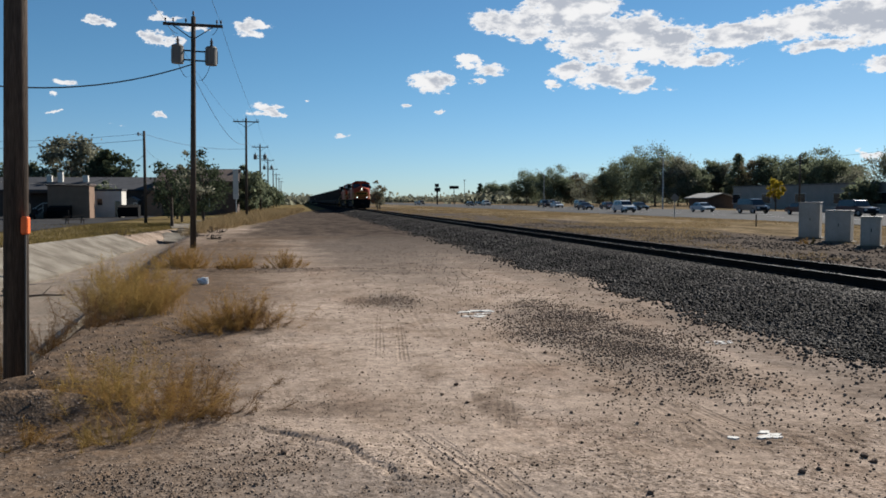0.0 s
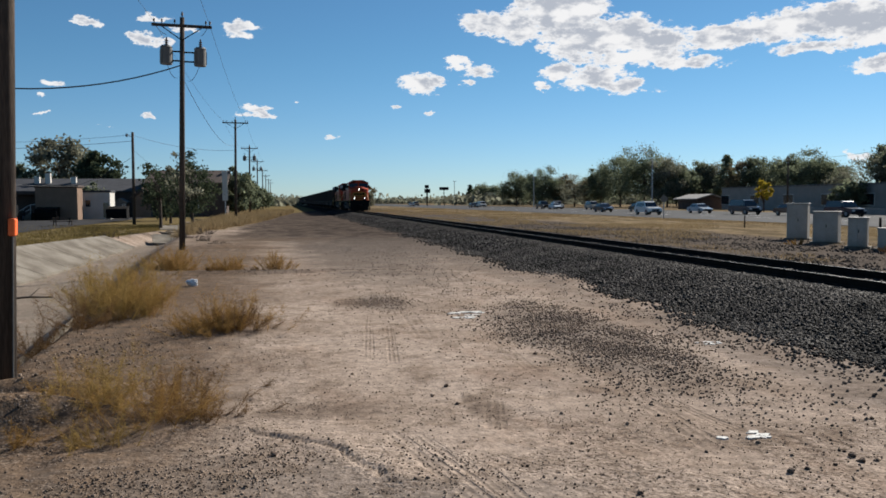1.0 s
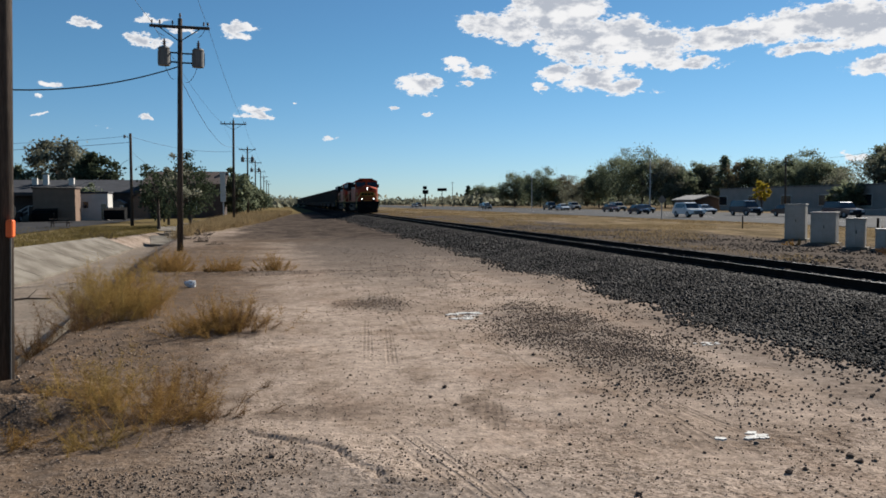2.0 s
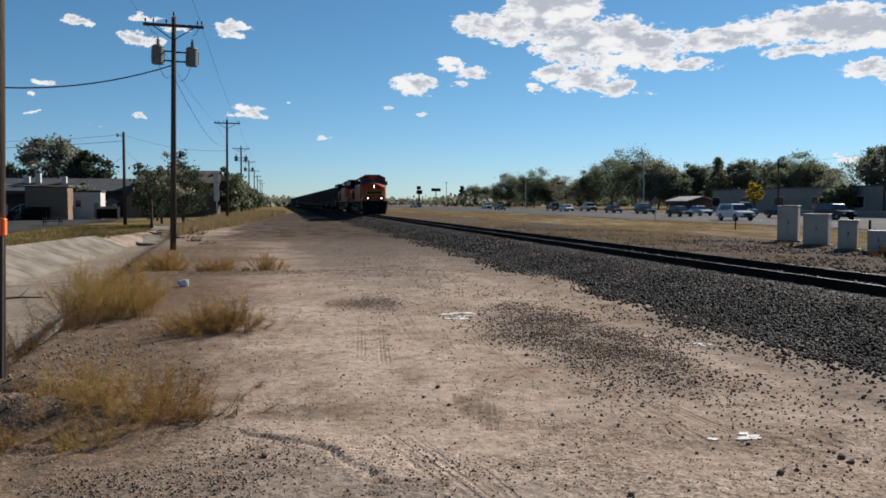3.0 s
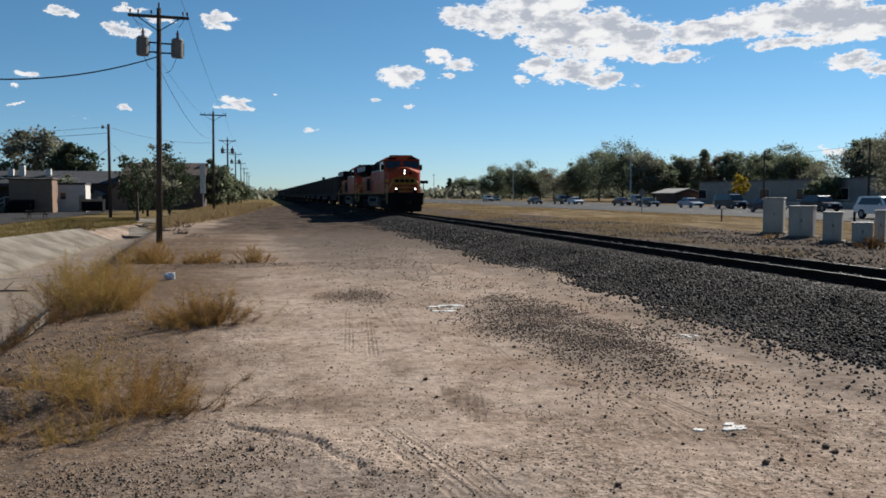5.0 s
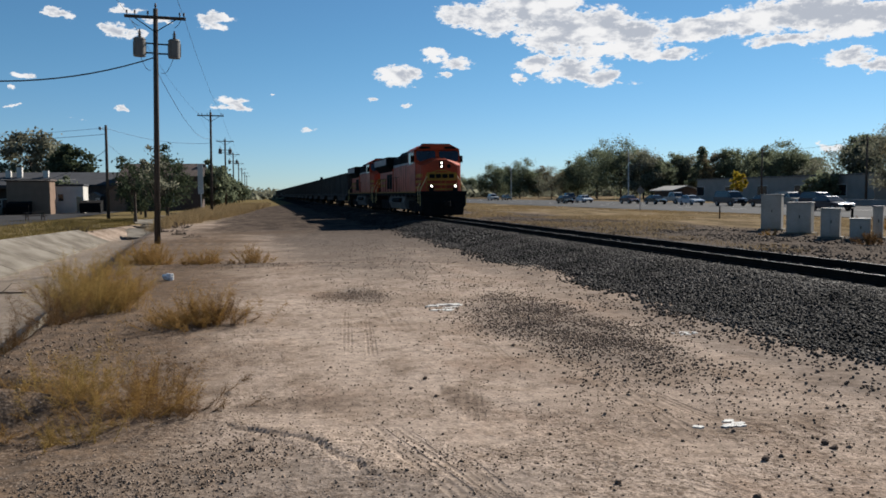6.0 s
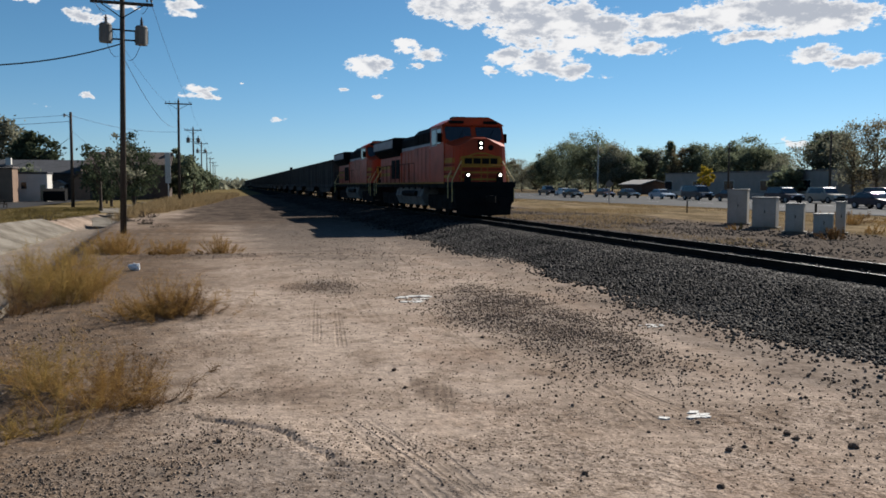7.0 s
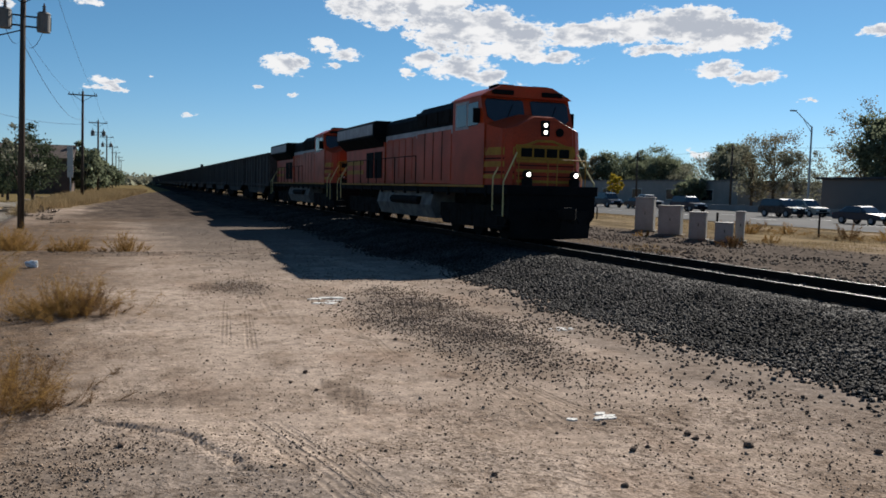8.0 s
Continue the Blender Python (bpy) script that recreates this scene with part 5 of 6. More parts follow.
    for s in (-1, 1):
        for a in (5.4, 6.6, 7.8):
            bm = B()
            x0, x1 = sorted((s * 1.49, s * 1.53))
            box(bm, (x0, a, 3.72), (x1, a + 0.95, 4.16), 0.01)
            part("louvre", bm, M_GRIME, t)
        for a in (5.25, 6.15, 7.05, 7.95):
            bm = B()
            x0, x1 = sorted((s * 1.5, s * 1.515))
            box(bm, (x0, a, 1.8), (x1, a + 0.84, 3.5), 0.006)
            part("side_door", bm, M_ORANGE, t)
        for a in (6.12, 7.02, 7.92):
            bm = B()
            x0, x1 = sorted((s * 1.5, s * 1.52))
            box(bm, (x0, a - 0.05, 1.8), (x1, a + 0.02, 3.5))
            part("door_gap", bm, M_BLACK, t)
    bm = B()
    box(bm, (-1.512, 5.14, 3.36), (1.512, 8.88, 3.63), 0.01)
    part("cabinet_band", bm, M_FADED_SHEEN, t, "faded grey band along the equipment cabinet")
    bm = B()
    box(bm, (-1.0, 8.9, 1.66), (1.0, 14.6, 3.72), 0.03)
    part("engine_hood", bm, M_ORANGE, t)
    bm = B()
    prism(bm, [(-1.0, 3.72), (1.0, 3.72), (1.0, 4.2), (0.8, 4.4), (-0.8, 4.4), (-1.0, 4.2)], "y", 8.9, 14.6)
    box(bm, (-0.5, 10.2, 4.4), (0.5, 12.0, 4.56), 0.03)
    part("hood_roof", bm, M_BLACK, t)
    bm = B()
    box(bm, (-1.012, 8.95, 3.5), (1.012, 14.55, 3.74), 0.01)
    part("hood_band", bm, M_FADED_SHEEN, t, "faded grey band along the hood")
    for s in (-1, 1):
        for a in np.arange(9.1, 14.3, 0.88):
            bm = B()
            x0, x1 = sorted((s * 1.0, s * 1.02))
            box(bm, (x0, a, 1.85), (x1, a + 0.8, 3.55), 0.008)
            part("hood_door", bm, M_ORANGE, t)
    bm = B()
    box(bm, (-1.05, 14.6, 1.66), (1.05, 21.6, 3.5), 0.03)
    part("rear_hood", bm, M_ORANGE, t)
    bm = B()
    prism(bm, [(-1.05, 3.3), (1.05, 3.3), (1.52, 3.75), (1.52, 4.36), (1.4, 4.44), (-1.4, 4.44), (-1.52, 4.36), (-1.52, 3.75)], "y", 14.8, 21.85)
    wing = part("radiator_wing", bm, M_BLACK, t, "black flared radiator housing")
    # pale grey here paints in the reflected light on the wing
    bm = B()
    box(bm, (-1.54, 15.0, 3.82), (1.54, 21.7, 4.3), 0.01)
    part("radiator_grille", bm, M_FADED_SHEEN, wing, "radiator grille in pale grey that paints in reflected light")
    for s in (-1, 1):
        x0, x1 = sorted((s * 1.05, s * 1.075))
        for z0, z1, mat in ((2.55, 2.78, M_YELLOW), (2.1, 2.3, M_YELLOW)):
            bm = B()
            box(bm, (x0, 18.2, z0), (x1, 21.5, z1))
            part("side_stripe", bm, mat, t)
        for a in (15.0, 16.4):
            bm = B()
            box(bm, (x0, a, 1.9), (x1, a + 1.2, 3.1), 0.01)
            part("intake_grille", bm, M_BLACK, t)
    # rails and steps
    for s in (-1, 1):
        bm = B()
        tube(bm, (s * 1.48, 9.0, 2.72), (s * 1.48, 21.3, 2.72), 0.018, 0.018, 6)
        rail = part("handrail", bm, M_BLACK, t)
        for y in np.arange(9.0, 21.4, 1.35):
            bm = B()
            tube(bm, (s * 1.48, y, 1.64), (s * 1.48, y, 2.73), 0.02, 0.02, 6)
            part("stanchion", bm, M_BLACK, rail)
        for y0, d in ((0.9, 1), (21.8, -1)):
            bm = B()
            tube(bm, (s * 1.5, y0 + 0.1 * d, 0.75), (s * 1.5, y0 + 0.1 * d, 1.75), 0.024, 0.024, 6)
            tube(bm, (s * 1.5, y0 + 0.1 * d, 1.75), (s * 1.0, y0 + 0.3 * d, 2.62), 0.024, 0.024, 6)
            tube(bm, (s * 1.5, y0 + 0.85 * d, 0.9), (s * 1.5, y0 + 0.85 * d, 1.9), 0.024, 0.024, 6)
            tube(bm, (s * 1.5, y0 + 0.85 * d, 1.9), (s * 1.15, y0 + 0.85 * d, 2.5), 0.024, 0.024, 6)
            part("grab_rail", bm, M_RAILPAINT, t, "pale yellow grab rail")
            for i in range(4):
                bm = B()
                a, b = sorted((y0 + 0.12 * d, y0 + 0.8 * d))
                x0, x1 = sorted((s * 1.2, s * 1.52))
                box(bm, (x0, a, 0.42 + 0.3 * i), (x1, b, 0.46 + 0.3 * i))
                part("step", bm, M_GRIME, t)
        bm = B()
        tube(bm, (s * 1.1, 0.85, 2.42), (s * 0.15, 0.85, 2.42), 0.016, 0.016, 6)
        tube(bm, (s * 0.15, 0.85, 1.64), (s * 0.15, 0.85, 2.42), 0.016, 0.016, 6)
        tube(bm, (s * 1.1, 0.85, 1.64), (s * 1.1, 0.85, 2.42), 0.016, 0.016, 6)
        part("front_rail", bm, M_YELLOW, t, "dull yellow front handrail")
    bm = B()
    box(bm, (-0.12, 21.85, 0.72), (0.12, 22.3, 0.98), 0.03)
    part("rear_coupler", bm, M_GRIME, t)
    return t


def build_wagon():
    t = thing("coal_wagon", pose(TRACK_X, 0, RAIL_Z), "dark weathered steel coal wagon with ribbed sides", "railway wagon", "coal wagons")
    bm = B()
    prism(bm, [(0.25, 3.95), (0.25, 1.7), (2.6, 1.15), (3.6, 0.75), (12.4, 0.75), (13.4, 1.15), (15.75, 1.7), (15.75, 3.95)], "x", -1.48, 1.48)
    part("tub", bm, M_CAR, t)
    bm = B()
    for s in (-1, 1):
        x0, x1 = sorted((s * 1.44, s * 1.58))
        box(bm, (x0, 0.2, 3.84), (x1, 15.8, 3.98), 0.01)
    box(bm, (-1.58, 0.18, 3.84), (1.58, 0.32, 3.98), 0.01)
    box(bm, (-1.58, 15.68, 3.84), (1.58, 15.82, 3.98), 0.01)
    part("top_chord", bm, M_CAR, t)
    for s in (-1, 1):
        for i in range(9):
            bm = B()
            y = 0.6 + i * 1.825
            x0, x1 = sorted((s * 1.46, s * 1.56))
            zb = 1.7 if i in (0, 8) else 1.2
            box(bm, (x0, y, zb), (x1, y + 0.16, 3.85), 0.012)
            part("rib", bm, M_CAR, t)
        bm = B()
        x0, x1 = sorted((s * 1.46, s * 1.54))
        box(bm, (x0, 0.3, 1.35), (x1, 15.7, 1.55), 0.01)
        part("side_sill", bm, M_CAR, t)
    bm = B()
    box(bm, (-1.35, 0.6, 3.86), (1.35, 15.4, 4.02), 0.05)
    for v in bm.verts:
        v.co.z += 0.1 * noise.noise(v.co)
    part("coal_load", bm, M_COAL, t, "heap of black coal")
    bm = B()
    box(bm, (-0.18, -0.35, 0.7), (0.18, 0.6, 0.98), 0.02)
    box(bm, (-0.18, 15.4, 0.7), (0.18, 16.35, 0.98), 0.02)
    box(bm, (-0.2, 0.3, 0.9), (0.2, 15.7, 1.2), 0.02)
    part("centre_sill", bm, M_GRIME, t)
    for c in (1.75, 14.25):
        tr = new("truck")
        tr.parent, tr.location = t, (0, c, 0)
        for y in (-0.9, 0.9):
            wheelset(tr, y, 0.46)
        side_frame(tr, (-0.9, 0.9), 0.46)
    return t


LOCOS = [build_loco(M_LAMP), build_loco(M_CLEARLAMP)]
wagon = build_wagon()
WAGONS = [wagon] + [copy_thing(wagon, pose(TRACK_X, 0, RAIL_Z)) for _ in range(33)]


# ---- road traffic: front of each vehicle at local -y ----
PAINTS = {}


def paint(name, c):
    if name not in PAINTS:
        PAINTS[name] = material(name + " car paint", c, 0.22, 0.06, 2, 30, 0.0, spec=0.6, metal=0.0)
    return PAINTS[name]


M_RED = material("red tail lamp", (0.5, 0.02, 0.015), 0.2, 0.1, 3, 20, 0.0)
M_CLEAR = material("clear head lamp", (0.75, 0.75, 0.72), 0.12, 0.05, 3, 20, 0.0, spec=0.8)


def vehicle(kind, colour, rgb, x, y, label):
    p = paint(colour, rgb)
    ob = thing(kind, pose(x, y, 0.05), label, {"sedan": "car", "suv": "car", "pickup": "pickup truck", "van": "van"}[kind], "road traffic")
    L, W, H, belt = {"sedan": (4.7, 1.8, 1.45, 0.92), "suv": (4.8, 1.95, 1.82, 1.08), "pickup": (5.6, 1.98, 1.88, 1.12), "van": (5.2, 2.0, 2.0, 1.15)}[kind]
    h = L / 2
    low = {"sedan": [(-h, 0.35), (-h, 0.66), (-h + 0.15, 0.74), (-h + 1.35, belt - 0.02), (h - 0.95, belt + 0.04), (h - 0.05, belt - 0.02), (h, 0.6), (h, 0.35)],
           "suv": [(-h, 0.4), (-h, 0.82), (-h + 0.12, 0.95), (-h + 1.25, belt), (h - 0.1, belt + 0.04), (h, 0.9), (h, 0.4)],
           "pickup": [(-h, 0.45), (-h, 0.95), (-h + 0.12, 1.05), (-h + 1.4, belt), (h - 0.03, belt), (h, 1.0), (h, 0.5)],
           "van": [(-h, 0.4), (-h, 0.85), (-h + 0.12, 0.98), (-h + 1.1, belt), (h - 0.08, belt + 0.05), (h, 0.95), (h, 0.4)]}[kind]
    cab = {"sedan": [(-h + 1.3, belt - 0.03), (-h + 2.05, H - 0.04), (-h + 2.4, H), (-h + 3.2, H), (-h + 3.5, H - 0.05), (h - 0.45, belt)],
           "suv": [(-h + 1.2, belt - 0.03), (-h + 1.85, H - 0.06), (-h + 2.2, H), (h - 0.7, H), (h - 0.35, H - 0.06), (h - 0.1, belt)],
           "pickup": [(-h + 1.35, belt - 0.03), (-h + 1.95, H - 0.06), (-h + 2.2, H), (-h + 3.3, H), (-h + 3.55, H - 0.06), (-h + 3.7, belt)],
           "van": [(-h + 1.0, belt - 0.03), (-h + 1.65, H - 0.06), (-h + 2.0, H), (h - 0.4, H), (h - 0.15, H - 0.08), (h - 0.05, belt)]}[kind]
    bm = B()
    prism(bm, low, "x", -W / 2, W / 2)
    bmesh.ops.bevel(bm, geom=list(bm.edges), offset=0.05, segments=2, affect="EDGES")
    part("body", bm, p, ob, smooth=False)
    bm = B()
    a = len(bm.verts)
    prism(bm, cab, "x", -W / 2 + 0.08, W / 2 - 0.08)
    for v in bm.verts:
        v.co.x *= 1 - 0.16 * max(0, (v.co.z - belt) / (H - belt))
    bmesh.ops.bevel(bm, geom=list(bm.edges), offset=0.04, segments=1, affect="EDGES")
    part("cabin", bm, p, ob)
    y0, y1 = cab[0][0], cab[-1][0]
    bm = B()
    prism(bm, [(y0 + 0.42, belt + 0.05), (y0 + 0.78, H - 0.14), (y1 - 0.7, H - 0.14), (y1 - 0.32, belt + 0.05)], "x", -W / 2 + 0.06, W / 2 - 0.06)
    for v in bm.verts:
        v.co.x *= 1 - 0.155 * max(0, (v.co.z - belt) / (H - belt))
    part("side_glass", bm, M_GLASS, ob, "dark side windows")
    (ya, za), (yb, zb) = cab[0], cab[1]
    bm = B()
    q = []
    for k, f in ((0.1, 0.44), (0.93, 0.38)):
        yy, zz = ya + (yb - ya) * k - 0.015, za + (zb - za) * k + 0.012
        q += [(-W * f, yy, zz), (W * f, yy, zz)]
    v1 = [bm.verts.new(c) for c in (q[0], q[1], q[3], q[2])]
    v2 = [bm.verts.new((c.co.x, c.co.y + 0.04, c.co.z - 0.02)) for c in v1]
    bm.faces.new(v1), bm.faces.new(v2[::-1])
    for i in range(4):
        bm.faces.new((v1[i], v2[i], v2[(i + 1) % 4], v1[(i + 1) % 4]))
    part("windscreen", bm, M_GLASS, ob, "dark raked windscreen")
    for s in (-1, 1):
        bm = B()
        box(bm, (s * W * 0.36 - 0.2, -h - 0.012, low[1][1] - 0.16), (s * W * 0.36 + 0.2, -h + 0.1, low[1][1] - 0.01), 0.02)
        part("headlight", bm, M_CLEAR, ob)
        bm = B()
        box(bm, (s * W * 0.4 - 0.14, h - 0.1, 0.7), (s * W * 0.4 + 0.14, h + 0.012, 0.86), 0.02)
        part("tail_light", bm, M_RED, ob)
        bm = B()
        x0, x1 = sorted((s * W / 2, s * (W / 2 + 0.18)))
        box(bm, (x0, y0 + 0.42, belt), (x1, y0 + 0.55, belt + 0.16), 0.02)
        part("mirror", bm, p, ob)
    bm = B()
    box(bm, (-W / 2 + 0.08, -h - 0.03, 0.36), (W / 2 - 0.08, -h + 0.1, 0.52), 0.02)
    box(bm, (-0.55, -h - 0.02, 0.56), (0.55, -h + 0.05, low[1][1] - 0.04), 0.01)
    part("bumper", bm, M_BLACK, ob)
    if kind == "pickup":
        bm = B()
        box(bm, (-W / 2 + 0.12, y1 + 0.15, belt - 0.4), (W / 2 - 0.12, h - 0.1, belt + 0.004))
        part("bed_liner", bm, M_BLACK, ob)
    r = 0.33 if kind == "sedan" else 0.38
    for s in (-1, 1):
        for yw in (-h + 0.9, h - 0.98):
            w = new("wheel")
            w.parent, w.location = ob, (s * (W / 2 - 0.1), yw, r)
            bm = B()
            tube(bm, (-0.11, 0, 0), (0.12 , 0, 0), r, r, 18)
            part("tyre", bm, M_TYRE, w)
            bm = B()
            tube(bm, (-0.125, 0, 0), (0.135, 0, 0), r * 0.6, r * 0.6, 10)
            part("rim", bm, M_STEEL, w)
    return ob


TRAFFIC = [
    # kind, colour name, colour, lane x, keys (t, y), label
    ("suv", "white", (0.75, 0.75, 0.73), 49.0, [(0, 116.3), (4.5, 62.6), (8, 20.5)], "white sport utility car driving along the road"),
    ("sedan", "dark blue", (0.02, 0.03, 0.05), 54.3, [(0, 147.5), (1.5, 126), (3, 103), (4.5, 85.5), (6, 69.5), (8, 49)], "dark blue sedan driving along the road"),
    ("van", "slate", (0.04, 0.055, 0.07), 61.5, [(0, 101.9), (1.5, 100.6), (4, 99.2), (6, 98.5), (8, 98.5)], "dark slate van creeping forward in a queue"),
    ("sedan", "silver", (0.42, 0.46, 0.5), 61.5, [(0, 115.8), (1.5, 112.2), (4, 110), (6, 108.6), (8, 107.3)], "silver blue sedan slowing behind a van"),
    ("sedan", "dark red", (0.05, 0.03, 0.03), 61.8, [(0, 91.3), (8, 91.0)], "dark sedan waiting in the queue"),
    ("suv", "navy", (0.025, 0.03, 0.045), 62.0, [(0, 81.6), (8, 81.2)], "navy sport utility car waiting in the queue"),
    ("suv", "black", (0.02, 0.022, 0.026), 60.5, [(0, 64.8), (8, 64.4)], "large black sport utility car waiting at the front"),
    ("sedan", "dark green", (0.03, 0.045, 0.045), 61.5, [(0, 139), (1.5, 133), (4, 126), (6, 119.7), (8, 117.5)], "dark green sedan joining the queue"),
    ("sedan", "maroon", (0.09, 0.05, 0.045), 61.5, [(0, 154), (3, 142), (4.5, 135), (6, 129), (8, 125.5)], "dark maroon sedan joining the queue"),
    ("suv", "tan", (0.36, 0.32, 0.26), 66.0, [(0, 182), (1.5, 161), (3, 138.6), (4, 123), (6, 92), (6.5, 85.5), (8, 67)], "tan sport utility car in the far lane"),
    ("sedan", "pearl", (0.66, 0.68, 0.7), 61.5, [(0, 186), (3, 167), (4.5, 157.6), (6, 149), (8, 139)], "pearl white sedan approaching the queue"),
    ("pickup", "charcoal", (0.045, 0.045, 0.045), 61.5, [(0, 196), (3, 175), (4.5, 165), (6, 157), (8, 148)], "charcoal pickup truck approaching the queue"),
    ("sedan", "olive", (0.05, 0.055, 0.045), 54.5, [(0, 251), (3, 195), (4, 176), (4.5, 167.7), (6, 141), (8, 108)], "dark olive sedan driving along the road"),
    ("pickup", "sand", (0.4, 0.37, 0.33), 66.2, [(0, 205), (4, 152), (6, 122), (8, 96)], "sand coloured pickup truck in the far lane"),
    ("sedan", "grey", (0.2, 0.21, 0.22), 49.5, [(0, 330), (4, 282), (8, 234)], "grey sedan driving far along the road"),
    ("suv", "bronze", (0.2, 0.15, 0.1), 54.5, [(0, 350), (4, 300), (8, 250)], "bronze sport utility car far along the road"),
    ("suv", "ivory", (0.6, 0.58, 0.54), 61.8, [(0, 260), (4, 228), (8, 200)], "ivory sport utility car far along the road"),
    ("sedan", "teal", (0.05, 0.09, 0.1), 66.0, [(0, 290), (4, 240), (8, 190)], "dark teal sedan far along the road"),
]
CARS = [(vehicle(k, c, rgb, x, rows[0][1], label), x, rows) for k, c, rgb, x, rows, label in TRAFFIC]
parked = vehicle("pickup", "dusty black", (0.03, 0.03, 0.03), -30.8, 101, "dusty black pickup truck parked in the yard")
parked.location.z = 0.06


# ---- vegetation ----
def strips(name, root, way, length, width, droop, mat, seed=1):
    """Thin tapering blades: each a quad and a tip, bent over by droop."""
    r = np.random.RandomState(seed)
    n = len(root)
    root, way = np.asarray(root, float), np.asarray(way, float)
    way /= np.linalg.norm(way, axis=1)[:, None]
    L, W = np.asarray(length)[:, None], np.asarray(width)[:, None]
    side = np.cross(way, r.normal(size=(n, 3)))
    side /= np.linalg.norm(side, axis=1)[:, None] + 1e-9
    mid = root + way * L * 0.55
    tip = root + way * L + np.array([[0, 0, -1.0]]) * L * np.asarray(droop)[:, None]
    v = np.stack([root - side * W / 2, root + side * W / 2, mid - side * W * 0.4, mid + side * W * 0.4, tip], 1).reshape(-1, 3)
    b = 5 * np.arange(n)[:, None]
    me = bpy.data.meshes.new(name)
    me.vertices.add(5 * n)
    me.vertices.foreach_set("co", v.reshape(-1).astype(np.float32))
    idx = np.concatenate([b + 0, b + 1, b + 3, b + 2, b + 2, b + 3, b + 4], 1).reshape(-1)
    me.loops.add(7 * n)
    me.loops.foreach_set("vertex_index", idx.astype(np.int32))
    me.polygons.add(2 * n)
    me.polygons.foreach_set("loop_start", np.stack([7 * np.arange(n), 7 * np.arange(n) + 4], 1).reshape(-1).astype(np.int32))
    me.update(calc_edges=True)
    me.validate()
    me.materials.append(mat)
    return me


def weed(x, y, w, h, n, mat, seed, label, lean=(0, 0), thick=0.006):
    """A dry bush: twigs that fork three times from a few stems, with wisps at their ends."""
    r = np.random.RandomState(seed)
    R, D, Ls, Ws, Dr, main = [], [], [], [], [], []
    stems = max(10, n // 28)
    n = int(n * 3.2)
    for _ in range(stems):
        a, rad = r.uniform(0, 2 * np.pi), abs(r.normal(0, 0.3)) * w
        base = np.array([rad * np.cos(a), rad * np.sin(a), -0.03])
        out = r.beta(1.3, 1.1)
        d0 = np.array([np.cos(a) * out * w / h * 0.62 + r.normal(0, 0.12), np.sin(a) * out * w / h * 0.62 + r.normal(0, 0.12), 1.05 - 0.75 * out])
        l0 = h * r.uniform(0.35, 0.95) * (1 + 0.35 * noise.noise((np.cos(a) * 1.5 + seed, np.sin(a) * 1.5, 0.0))) / max(1.0, np.linalg.norm(d0))
        d0 /= np.linalg.norm(d0)
        R.append(base), D.append(d0), Ls.append(l0), Ws.append(thick * 1.6), Dr.append(0.04), main.append(True)
        for _ in range(n // stems):
            k = r.beta(1.6, 1.2)
            p = base + d0 * l0 * k + r.normal(0, 0.012, 3) * h
            p[2] = max(p[2], 0.0)
            d = d0 * 0.4 + r.normal(0, 0.75, 3)
            d[2] = d[2] * 0.8 + 0.15
            R.append(p), D.append(d / np.linalg.norm(d)), Ls.append(h * r.uniform(0.05, 0.22)), Ws.append(thick * r.uniform(0.35, 0.85)), Dr.append(r.uniform(0, 0.35)), main.append(False)
    t = thing("dry_weed", pose(x, y, ground_z(x, y)), label, "weed", "dry weeds")
    S = np.array(main)
    for name, pick in (("stem", S), ("foliage", ~S)):
        me = strips(name, *(np.asarray(v)[pick] for v in (R, D, Ls, Ws, Dr)), mat, seed)
        new(name, me).parent = t
    return t


